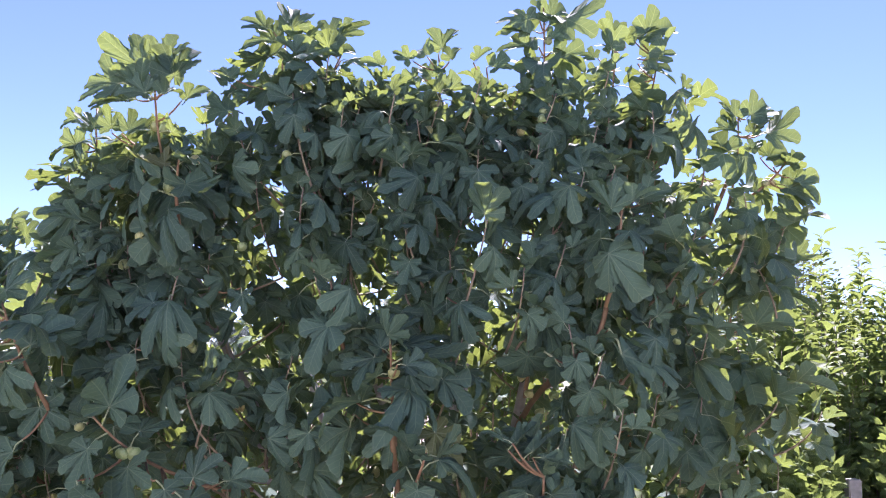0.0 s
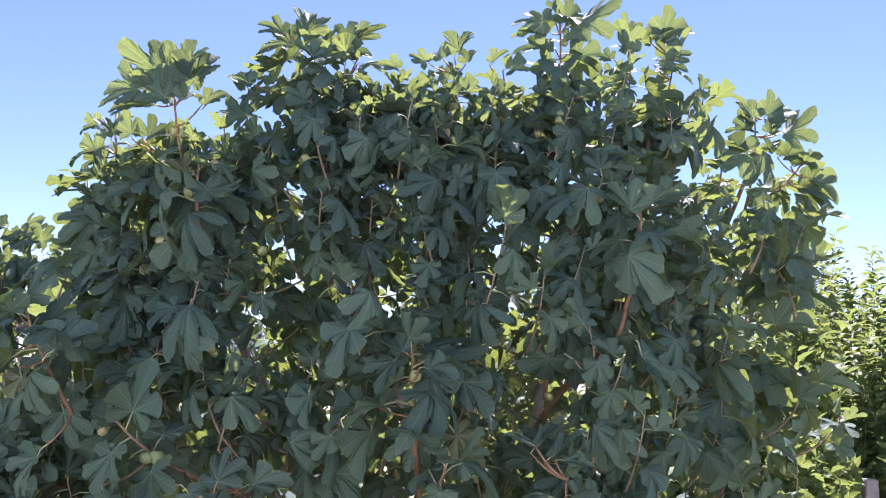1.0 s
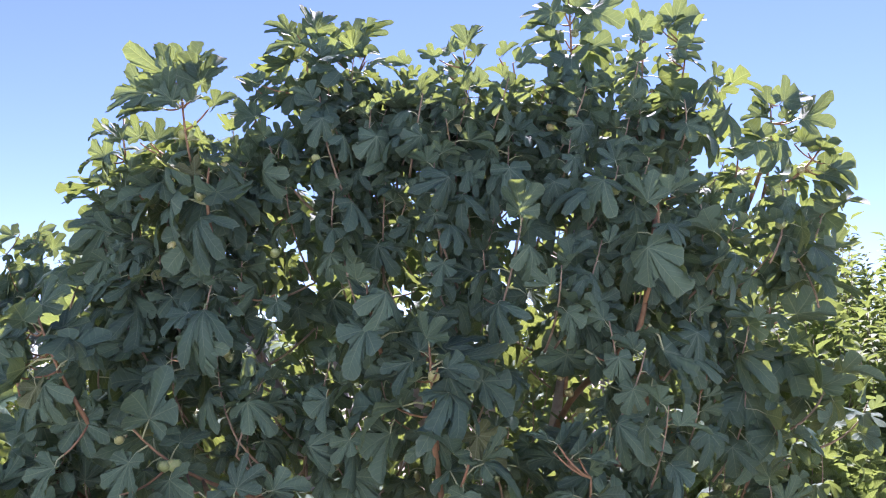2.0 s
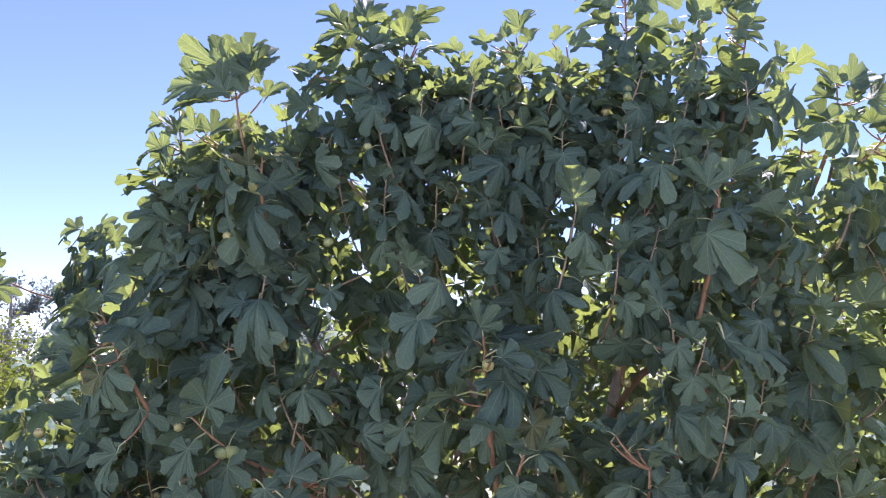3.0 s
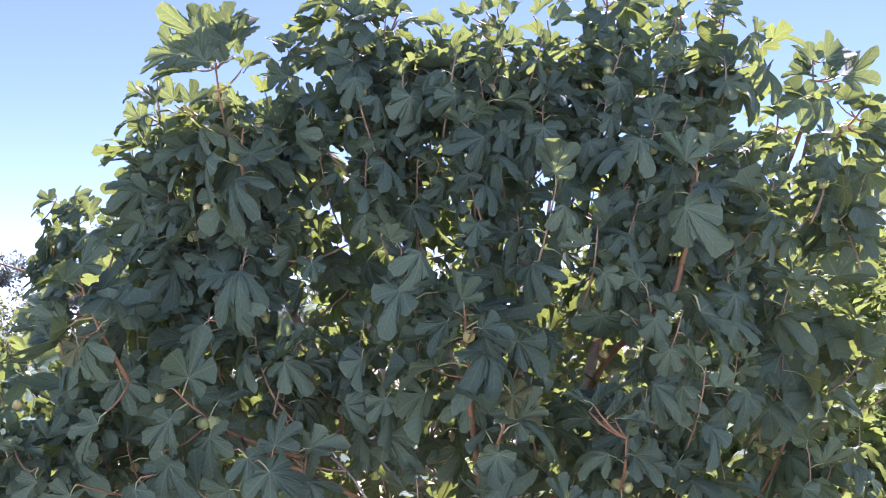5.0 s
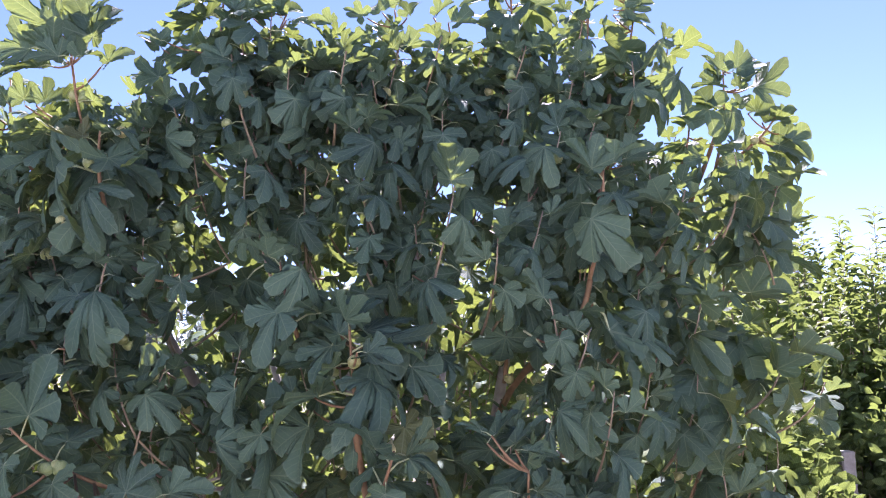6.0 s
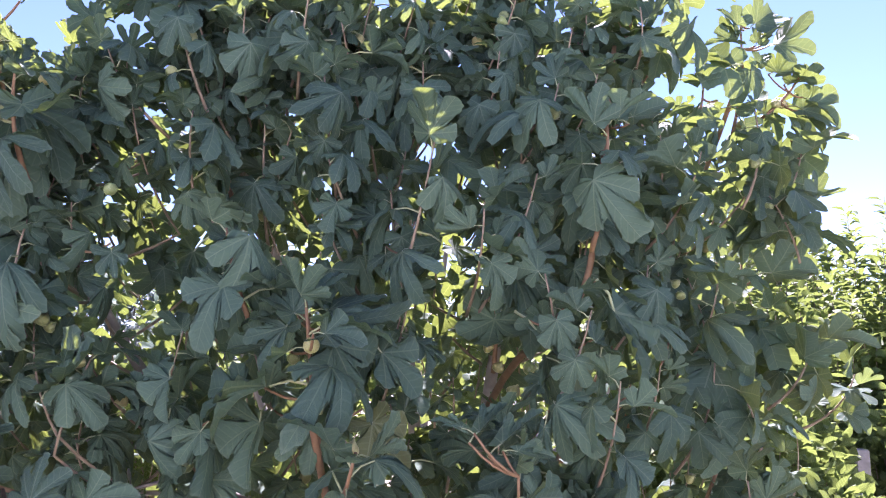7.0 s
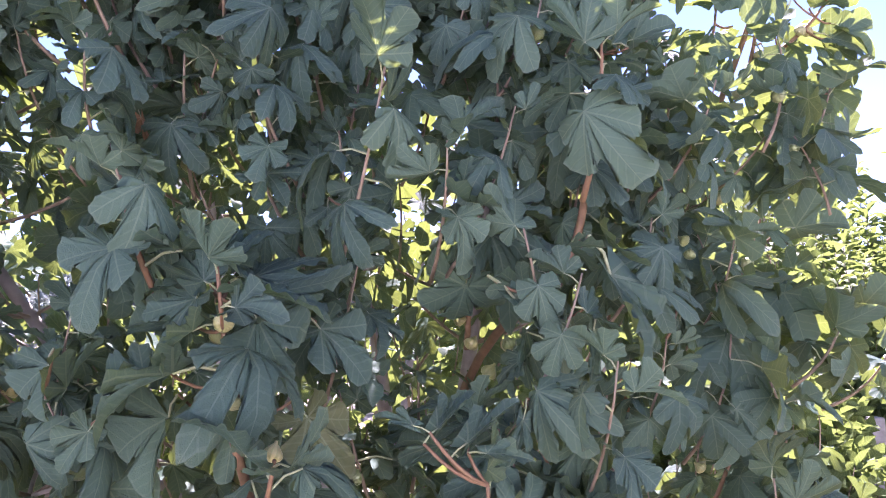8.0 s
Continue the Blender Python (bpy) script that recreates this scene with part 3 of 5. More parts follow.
# stems that fan out from the ground
fig.limb([(-0.15, 3.75, -0.05), (-0.30, 3.55, 0.6), (-0.62, 3.2, 1.25), (-0.85, 2.85, 1.8), (-0.90, 2.62, 2.2)], 0.036, 0.008)
fig.limb([(-0.10, 3.75, -0.05), (-0.10, 3.60, 0.8), (-0.30, 3.3, 1.6), (-0.50, 3.05, 2.2), (-0.57, 2.9, 2.6)], 0.036, 0.008)
fig.limb([(-0.05, 3.75, -0.05), (0.05, 3.65, 0.8), (0.02, 3.4, 1.6), (-0.02, 3.1, 2.2), (-0.03, 3.0, 2.55)], 0.036, 0.008)
fig.limb([(-0.05, 3.80, -0.05), (0.15, 3.6, 0.7), (0.30, 3.3, 1.5), (0.36, 3.1, 2.1), (0.34, 3.02, 2.7)], 0.036, 0.008)
fig.limb([(0.0, 3.75, -0.05), (0.12, 3.45, 0.8), (0.28, 3.12, 1.40), (0.46, 2.80, 1.65), (0.52, 2.75, 1.735), (0.57, 2.78, 1.98), (0.66, 2.95, 2.45)], 0.015, 0.007, M_SHOOT)
fig.limb([(0.0, 3.80, -0.05), (0.36, 3.8, 0.7), (0.72, 3.62, 1.5), (1.02, 3.42, 2.1), (1.17, 3.32, 2.5)], 0.022, 0.007, M_SHOOT)
fig.limb([(0.0, 3.85, -0.05), (0.5, 4.0, 0.8), (0.9, 4.1, 1.6), (1.0, 4.1, 2.2)], 0.03, 0.008)
fig.limb([(-0.2, 3.85, -0.05), (-0.5, 4.2, 0.9), (-0.8, 4.3, 1.7), (-0.9, 4.2, 2.3)], 0.03, 0.008)
fig.limb([(-0.1, 3.9, -0.05), (0.0, 4.4, 0.9), (0.1, 4.6, 1.7), (0.2, 4.5, 2.4)], 0.03, 0.008)
fig.limb([(-0.25, 3.75, -0.05), (-0.7, 3.4, 0.55), (-1.2, 2.95, 1.0), (-1.45, 2.75, 1.3), (-1.5, 2.65, 1.55)], 0.011, 0.006, M_SHOOT)
fig.limb([(-0.2, 3.7, -0.05), (-0.3, 3.2, 0.55), (-0.45, 2.75, 1.0), (-0.75, 2.55, 1.2)], 0.016, 0.008, M_SHOOT)
fig.limb([(-0.1, 3.7, -0.05), (-0.05, 3.1, 0.6), (-0.10, 2.6, 1.1), (-0.13, 2.38, 1.42)], 0.015, 0.008, M_SHOOT)
fig.limb([(0.0, 3.75, -0.05), (0.5, 3.3, 0.5), (0.9, 3.25, 1.0), (1.05, 3.2, 1.4)], 0.010, 0.005, M_SHOOT)
# low, sunlit boughs that lie across the foot of the crown
fig.limb([(-0.2, 3.7, 0.25), (-0.35, 3.3, 0.95), (-0.42, 3.05, 1.20), (-0.62, 2.9, 1.30), (-0.85, 2.85, 1.33)], 0.015, 0.008)
fig.limb([(-0.1, 3.7, 0.25), (-0.30, 3.35, 1.0), (-0.48, 3.1, 1.14), (-0.80, 3.0, 1.17)], 0.013, 0.007)

# dry sticks in the open place low in the crown
fig.limb([(-0.30, 3.05, 1.08), (-0.39, 2.70, 1.22), (-0.519, 2.68, 1.25), (-0.66, 2.70, 1.21)], 0.008, 0.004)
fig.limb([(-0.55, 3.0, 1.18), (-0.46, 2.72, 1.196), (-0.36, 2.62, 1.13)], 0.006, 0.003)
fig.limb([(-0.75, 3.0, 1.25), (-0.63, 2.72, 1.21), (-0.52, 2.62, 1.15), (-0.45, 2.58, 1.08)], 0.006, 0.003)

# shoots of the skyline: base, tip
fig.shoot((-0.86, 2.55, 2.05), (-0.93, 2.45, 2.47), 6, 0.139, 2, 0.02)
fig.shoot((-1.05, 2.72, 2.05), (-1.20, 2.65, 2.42), 4, 0.125, 1)
fig.shoot((-1.15, 2.85, 1.85), (-1.38, 2.85, 2.25), 4, 0.125, 1)
fig.shoot((-0.62, 2.85, 2.40), (-0.60, 2.80, 2.80), 6, 0.130, 2, 0.02)
fig.shoot((-0.55, 2.90, 2.35), (-0.42, 2.88, 2.72), 6, 0.125, 2, 0.02)
fig.shoot((-0.40, 2.95, 2.25), (-0.28, 2.88, 2.60), 4, 0.115, 2, 0.02)
fig.shoot((-0.06, 2.95, 2.30), (-0.05, 2.90, 2.68), 6, 0.125, 3, 0.02)
fig.shoot((0.05, 3.00, 2.25), (0.13, 2.95, 2.65), 4, 0.115, 2, 0.02)
fig.shoot((0.34, 3.03, 2.40), (0.335, 3.0, 2.98), 8, 0.134, 4, 0.01)
fig.shoot((0.55, 3.08, 2.35), (0.62, 3.06, 2.84), 6, 0.130, 3, 0.02)
fig.shoot((0.65, 3.12, 2.30), (0.80, 3.12, 2.84), 7, 0.130, 3, 0.02)
fig.shoot((1.10, 3.32, 2.20), (1.17, 3.30, 2.66), 4, 0.115, 2, 0.02)
fig.shoot((1.17, 3.33, 2.30), (1.40, 3.36, 2.52), 4, 0.115, 2, 0.02)
fig.shoot((0.90, 3.22, 2.15), (1.0, 3.2, 2.42), 4, 0.125, 2, 0.02)
fig.shoot((1.12, 3.3, 1.9), (1.26, 3.3, 2.2), 4, 0.115, 3, 0.02)
fig.shoot((1.00, 3.28, 1.6), (1.13, 3.3, 1.86), 4, 0.108, 2, 0.02)
# shoots of the near face
fig.shoot((-0.80, 2.46, 1.95), (-0.80, 2.38, 2.20), 8, 0.137, 2, 0.02)
fig.shoot((-0.12, 2.43, 1.36), (-0.14, 2.36, 1.66), 8, 0.151, 2, 0.01)
fig.shoot((0.28, 2.85, 1.50), (0.28, 2.78, 1.88), 9, 0.146, 4, 0.02)
fig.shoot((-0.28, 2.50, 1.60), (-0.33, 2.42, 1.83), 8, 0.142, 1, 0.02)
fig.shoot((0.52, 2.66, 1.80), (0.56, 2.60, 2.12), 9, 0.146, 1, 0.02)
fig.shoot((-1.10, 2.35, 1.43), (-1.25, 2.30, 1.74), 8, 0.146, 2, 0.01)
fig.shoot((-0.75, 2.45, 1.25), (-0.95, 2.30, 1.42), 8, 0.137, 3, 0.02)
fig.shoot((0.28, 2.75, 1.0), (0.30, 2.34, 1.30), 8, 0.140, 2, 0.04)
fig.shoot((-0.10, 2.45, 1.15), (-0.02, 2.25, 1.36), 8, 0.156, 2, 0.02)
fig.shoot((0.30, 2.75, 1.15), (0.33, 2.55, 1.36), 8, 0.146, 3, 0.02)

# the rest of the crown: outline across x, and shoots spread through it
OUT_X = (-2.7, -2.2, -1.9, -1.5, -1.40, -1.24, -0.95, -0.75, -0.55, -0.38, -0.2, 0.12, 0.3, 0.85, 0.92, 1.1, 1.35, 1.5, 1.6)
OUT_Z = (0.95, 1.20, 1.38, 1.52, 1.68, 2.18, 2.40, 2.58, 2.74, 2.74, 2.66, 2.70, 2.84, 2.80, 2.42, 2.45, 2.38, 2.0, 1.2)
fill = random.Random(21)


def crown_front(x, z):
    return 3.75 - 1.45 * math.sqrt(max(0.02, 1 - ((max(x, -1.5) + 0.28) / 1.85) ** 2)) + 0.27 * max(0.0, z - 1.45)


# (how many, range of depth behind the near face, leaf length)
LAYERS = ((88, 0.0, 0.32, 0.118), (48, 0.28, 0.75, 0.106), (74, 0.60, 1.25, 0.110), (56, 0.02, 0.45, 0.105), (56, 0.35, 0.95, 0.088))
def crown_spot(layer, near, far):
    """A place for the tip of a shoot in one layer of the crown, or None where the crown is open there."""
    x, z, deep = fill.uniform(-2.6, 1.5), fill.uniform(0.8, 2.8), fill.random()
    if layer == 3:
        # more short shoots close under the skyline
        x = fill.uniform(-1.45, 0.9)
        z = float(np.interp(x, OUT_X, OUT_Z)) - fill.uniform(0.10, 0.70)
    if layer == 2:
        z = fill.uniform(0.85, 2.25)
    y = crown_front(x, z) + near + (far - near) * deep
    top = float(np.interp(x * 2.9 / y, OUT_X, OUT_Z))
    if y < 2.9:
        top = 1.57 + (top - 1.57) * y / 2.9
    if z > top - (0.10 if layer != 3 else 0.0) or (layer == 2 and (x < -1.45 or x > 1.25)):
        return None
    if x > 0.1 and layer in (1, 2) and fill.random() < 0.45:
        return None
    if x > 0.5 and z < 1.5 and layer < 3 and fill.random() < 0.4:
        return None
    # the flank draws in below its shoulder
    if 1.66 < z < 2.05 and x * 3.3 / y > 1.05:
        return None
    # an open place round the low sunlit boughs
    if -0.98 < x < -0.30 and 0.95 < z < 1.32 and y < 2.95 and fill.random() < 0.8:
        return None
    # the near stems stand free
    if (abs(x + 0.08) < 0.28 and 1.4 < z < 1.95 and y < 2.55) or (abs(x - 0.54) < 0.15 and 1.68 < z < 2.08 and y < 2.75):
        return None
    return Vector((x, y, z))


for layer, (many, near, far, blade) in enumerate(LAYERS):
    tips = []
    while len(tips) < many:
        # of several places the one farthest from those taken
        spots = [p for p in (crown_spot(layer, near, far) for k in range(14)) if p is not None]
        if not spots:
            continue
        tip = max(spots, key=lambda p: min([(p.x - q.x) ** 2 + (p.z - q.z) ** 2 + 0.15 * (p.y - q.y) ** 2 for q in tips], default=0.0))
        tips.append(tip)
        out = tip - HEART
        out.z = 0
        out = out.normalized() * (0.3 if layer == 2 else 0.55)
        way = (Vector((0, 0, 1)) + out + Vector((fill.uniform(-0.4, 0.4), fill.uniform(-0.35, 0.35), 0))).normalized()
        fig.shoot(tip - way * fill.uniform(0.26, 0.40), tip, fill.randint(6, 9), blade * fill.uniform(0.85, 1.2), fill.choice((0, 0, 1)), 0.03,
                  r0=0.0046, join=len(tips) % 2 == 0, bark=M_TWIG, droopy=0.45, wild=0.2 if layer == 3 else 0.5)
def thicket(low, high, many):
    """Shoots close together between two corners."""
    for count in range(many):
        tip = Vector([fill.uniform(a, b) for a, b in zip(low, high)])
        fig.shoot(tip - Vector((fill.uniform(-0.1, 0.1), fill.uniform(-0.15, 0.05), 0.26)), tip, fill.randint(6, 9), fill.uniform(0.10, 0.13), fill.choice((0, 0, 1)), 0.02,
                  r0=0.0042, bark=M_TWIG, droopy=0.25, wild=0.5)


thicket((-0.95, 2.65, 2.25), (-0.60, 2.9, 2.52), 4)
thicket((-0.36, 2.8, 2.40), (0.12, 3.0, 2.66), 5)
thicket((-1.30, 2.6, 1.81), (-0.98, 2.85, 2.25), 13)
thicket((-1.12, 2.55, 1.95), (-0.72, 2.75, 2.34), 11)
thicket((1.0, 3.2, 1.5), (1.2, 3.4, 1.95), 4)
thicket((-0.45, 2.75, 2.38), (0.02, 2.95, 2.62), 10)
thicket((-0.55, 2.7, 1.95), (-0.1, 3.0, 2.35), 4)
thicket((-0.75, 2.7, 2.5), (-0.4, 2.9, 2.70), 6)
thicket((0.1, 2.9, 2.5), (0.8, 3.1, 2.78), 4)
thicket((-2.25, 2.4, 0.85), (-1.45, 2.8, 1.45), 22)
thicket((-1.12, 2.5, 2.18), (-0.75, 2.7, 2.42), 8)
thicket((0.42, 2.95, 2.45), (0.80, 3.15, 2.78), 4)
thicket((-1.75, 2.5, 1.25), (-1.25, 2.85, 1.62), 4)
thicket((-1.1, 2.5, 1.35), (-0.4, 2.8, 1.95), 2)
thicket((0.65, 2.95, 1.5), (1.05, 3.4, 2.05), 3)
thicket((0.08, 2.95, 2.25), (0.55, 3.15, 2.62), 4)
thicket((0.0, 2.75, 1.3), (0.55, 3.15, 1.95), 2)
thicket((-0.3, 3.2, 1.5), (0.75, 3.8, 2.15), 4)
thicket((0.80, 3.1, 1.9), (1.22, 3.4, 2.35), 3)
thicket((-1.5, 2.45, 1.0), (-0.95, 2.9, 1.45), 2)
thicket((-0.3, 2.45, 1.0), (0.3, 2.9, 1.45), 2)
thicket((0.32, 2.55, 1.2), (0.5, 2.72, 1.5), 2)
thicket((0.06, 2.95, 2.40), (0.30, 3.10, 2.72), 6)
thicket((-1.62, 2.7, 1.6), (-1.4, 2.95, 1.85), 2)
thicket((0.85, 3.3, 1.0), (1.2, 3.7, 1.6), 2)
thicket((0.98, 3.2, 1.2), (1.2, 3.45, 1.75), 2)
thicket((0.5, 3.1, 1.55), (1.05, 3.6, 2.15), 4)
thicket((-0.62, 2.75, 2.35), (-0.28, 2.95, 2.68), 5)
thicket((-0.75, 3.3, 1.65), (0.25, 3.85, 2.15), 6)
thicket((-0.5, 2.9, 1.9), (0.1, 3.2, 2.3), 3)
thicket((0.4, 3.15, 1.85), (0.75, 3.5, 2.3), 5)
thicket((-1.3, 2.7, 1.6), (-0.9, 3.1, 2.1), 3)
thicket((-0.85, 2.45, 1.42), (-0.4, 2.75, 1.78), 6)

# the tuft that stands highest on the near side
fig.blade((-0.94, 2.42, 2.46), (-0.98, 2.39, 2.57))
fig.blade((-0.87, 2.42, 2.42), (-0.82, 2.42, 2.57))
fig.blade((-0.91, 2.45, 2.46), (-0.89, 2.44, 2.62))
fig.blade((-0.93, 2.44, 2.47), (-1.09, 2.45, 2.57))
fig.blade((-1.01, 2.47, 2.44), (-1.2, 2.48, 2.49))
fig.blade((-0.98, 2.47, 2.39), (-1.13, 2.43, 2.41))
fig.blade((-0.9, 2.4, 2.39), (-1.01, 2.35, 2.4))
fig.blade((-0.88, 2.38, 2.38), (-0.86, 2.41, 2.41))
fig.blade((-0.84, 2.45, 2.38), (-0.77, 2.43, 2.44))
fig.blade((-0.73, 2.65, 2.53), (-0.81, 2.62, 2.57))
fig.blade((-0.72, 2.6, 2.4), (-0.81, 2.65, 2.46))
fig.blade((-1.21, 2.62, 2.29), (-1.36, 2.62, 2.28))
fig.blade((-1.22, 2.68, 2.23), (-1.44, 2.71, 2.19))
fig.blade((-1.25, 2.66, 2.39), (-1.35, 2.66, 2.38))
fig.blade((-1.17, 2.6, 2.32), (-1.22, 2.61, 2.41))
fig.blade((-1.23, 2.66, 2.27), (-1.3, 2.62, 2.24))
fig.blade((-1.24, 2.65, 2.15), (-1.31, 2.66, 2.08))
fig.blade((-1.04, 2.5, 2.29), (-0.97, 2.54, 2.36))
fig.blade((-1.07, 2.5, 2.29), (-1.09, 2.5, 2.36))
# leaves of the skyline
fig.blade((-0.58, 2.78, 2.75), (-0.59, 2.8, 2.9))
fig.blade((-0.61, 2.8, 2.74), (-0.8, 2.82, 2.78))
fig.blade((-0.66, 2.82, 2.78), (-0.76, 2.78, 2.84))
fig.blade((-0.62, 2.8, 2.69), (-0.8, 2.83, 2.7))
fig.blade((-0.55, 2.8, 2.73), (-0.49, 2.81, 2.83))
fig.blade((-0.47, 2.88, 2.75), (-0.44, 2.86, 2.88))
fig.blade((-0.46, 2.9, 2.78), (-0.37, 2.85, 2.87))
fig.blade((-0.47, 2.88, 2.73), (-0.37, 2.92, 2.79))
fig.blade((-0.42, 2.88, 2.7), (-0.32, 2.88, 2.73))
fig.blade((-0.78, 2.75, 2.55), (-0.85, 2.77, 2.63))
fig.blade((-0.77, 2.72, 2.43), (-0.86, 2.76, 2.53))
fig.blade((-0.79, 2.75, 2.5), (-0.75, 2.77, 2.61))
fig.blade((-0.69, 2.8, 2.6), (-0.78, 2.84, 2.65))
fig.blade((-0.66, 2.78, 2.53), (-0.77, 2.77, 2.5))
fig.blade((-0.5, 2.82, 2.62), (-0.39, 2.85, 2.63))
fig.blade((-0.47, 2.8, 2.55), (-0.34, 2.79, 2.53))
fig.blade((-0.61, 2.76, 2.58), (-0.68, 2.8, 2.48))
fig.blade((-0.52, 2.84, 2.69), (-0.52, 2.88, 2.81))
# leaves of the middle skyline
fig.blade((-0.43, 2.88, 2.81), (-0.37, 2.84, 2.86))
fig.blade((-0.25, 2.88, 2.68), (-0.33, 2.84, 2.71))
fig.blade((-0.15, 2.9, 2.71), (-0.22, 2.87, 2.75))
fig.blade((-0.1, 2.9, 2.73), (-0.15, 2.95, 2.82))
fig.blade((-0.06, 2.9, 2.74), (-0.02, 2.89, 2.86))
fig.blade((-0.02, 2.92, 2.72), (0.0, 2.93, 2.79))
fig.blade((0.07, 2.92, 2.72), (0.12, 2.9, 2.78))
fig.blade((0.12, 2.94, 2.71), (0.25, 2.94, 2.74))
fig.blade((-0.12, 2.88, 2.65), (-0.21, 2.87, 2.62))
fig.blade((-0.05, 2.88, 2.61), (0.04, 2.87, 2.63))
fig.blade((-0.07, 2.9, 2.64), (-0.13, 2.91, 2.72))
fig.blade((-0.27, 2.85, 2.59), (-0.36, 2.86, 2.54))
fig.blade((-0.2, 2.85, 2.54), (-0.28, 2.89, 2.47))
fig.blade((0.32, 3.0, 2.93), (0.16, 3.02, 2.97))
fig.blade((0.31, 3.02, 2.89), (0.15, 3.06, 2.94))
fig.blade((0.32, 3.0, 2.82), (0.16, 3.04, 2.87))
fig.blade((0.34, 3.0, 2.93), (0.45, 3.05, 3.04))
fig.blade((0.37, 3.0, 2.94), (0.57, 3.02, 2.98))
fig.blade((0.34, 2.98, 2.85), (0.43, 2.95, 2.86))
fig.blade((0.36, 2.95, 2.78), (0.53, 2.99, 2.76))
fig.blade((0.33, 2.98, 2.77), (0.22, 3.03, 2.75))
fig.blade((0.34, 2.96, 2.69), (0.27, 3.0, 2.61))
fig.blade((0.37, 2.95, 2.65), (0.47, 2.96, 2.56))
fig.blade((0.63, 3.1, 2.91), (0.6, 3.12, 3.01))
fig.blade((0.67, 3.1, 2.87), (0.65, 3.07, 2.97))
fig.blade((0.72, 3.12, 2.92), (0.89, 3.15, 3.03))
fig.blade((0.71, 3.12, 2.9), (0.79, 3.13, 3.0))
fig.blade((0.72, 3.12, 2.83), (0.87, 3.1, 2.88))
fig.blade((0.72, 3.12, 2.81), (0.87, 3.08, 2.77))
fig.blade((0.7, 3.12, 2.74), (0.82, 3.15, 2.63))
fig.blade((0.67, 3.12, 2.66), (0.8, 3.17, 2.57))
fig.blade((0.59, 3.1, 2.61), (0.65, 3.06, 2.45))
fig.blade((0.56, 3.08, 2.81), (0.49, 3.11, 2.86))
fig.blade((0.61, 3.06, 2.77), (0.53, 3.05, 2.69))
fig.blade((0.64, 3.1, 2.85), (0.57, 3.06, 2.88))
# the shoots that reach out beside the bushes
fig.blade((1.18, 3.3, 2.64), (1.11, 3.28, 2.74))
fig.blade((1.18, 3.3, 2.64), (1.11, 3.33, 2.71))
fig.blade((1.2, 3.3, 2.65), (1.33, 3.34, 2.77))
fig.blade((1.17, 3.3, 2.6), (1.05, 3.25, 2.61))
fig.blade((1.21, 3.28, 2.58), (1.23, 3.29, 2.62))
fig.blade((1.24, 3.3, 2.59), (1.28, 3.25, 2.66))
fig.blade((1.26, 3.32, 2.59), (1.43, 3.34, 2.67))
fig.blade((1.14, 3.22, 2.49), (0.91, 3.2, 2.48))
fig.blade((1.14, 3.25, 2.49), (1.0, 3.29, 2.58))
fig.blade((1.15, 3.3, 2.48), (1.05, 3.35, 2.51))
fig.blade((1.21, 3.3, 2.51), (1.26, 3.3, 2.58))
fig.blade((1.27, 3.34, 2.5), (1.44, 3.39, 2.57))
fig.blade((1.33, 3.36, 2.47), (1.44, 3.34, 2.5))
fig.blade((1.35, 3.38, 2.4), (1.54, 3.34, 2.36))
fig.blade((1.35, 3.38, 2.39), (1.51, 3.39, 2.27))
fig.blade((1.34, 3.36, 2.27), (1.38, 3.31, 2.09))
fig.blade((1.32, 3.34, 2.23), (1.28, 3.31, 2.12))
fig.blade((0.84, 3.2, 2.5), (0.91, 3.19, 2.57))
fig.blade((0.82, 3.2, 2.46), (0.87, 3.21, 2.56))
fig.blade((0.79, 3.16, 2.41), (0.68, 3.13, 2.43))
fig.blade((0.89, 3.1, 2.11), (0.99, 3.05, 2.06))
fig.blade((1.2, 3.3, 2.37), (1.34, 3.34, 2.32))
fig.blade((1.15, 3.28, 2.34), (1.18, 3.26, 2.21))
fig.blade((1.06, 3.25, 2.38), (0.95, 3.3, 2.37))
fig.blade((1.23, 3.3, 2.19), (1.24, 3.34, 2.07))
fig.blade((0.98, 3.2, 2.34), (1.02, 3.19, 2.24))
fig.blade((0.83, 3.1, 2.29), (0.72, 3.1, 2.24))
fig.blade((0.7, 3.05, 2.23), (0.59, 3.05, 2.27))
fig.blade((0.71, 3.05, 2.24), (0.65, 3.06, 2.38))
# leaves round the near stem by the hedge
fig.blade((-1.16, 2.3, 1.63), (-1.07, 2.27, 1.69))
fig.blade((-1.27, 2.32, 1.59), (-1.21, 2.28, 1.47))
fig.blade((-1.32, 2.34, 1.56), (-1.38, 2.32, 1.56))
fig.blade((-1.29, 2.36, 1.71), (-1.44, 2.41, 1.77))
fig.blade((-1.31, 2.38, 1.69), (-1.42, 2.38, 1.69))
fig.blade((-1.26, 2.42, 1.68), (-1.2, 2.47, 1.78))
fig.blade((-1.27, 2.35, 1.61), (-1.43, 2.32, 1.57))
fig.blade((-1.33, 2.4, 1.64), (-1.51, 2.38, 1.62))
fig.blade((-1.21, 2.3, 1.53), (-1.24, 2.27, 1.44))
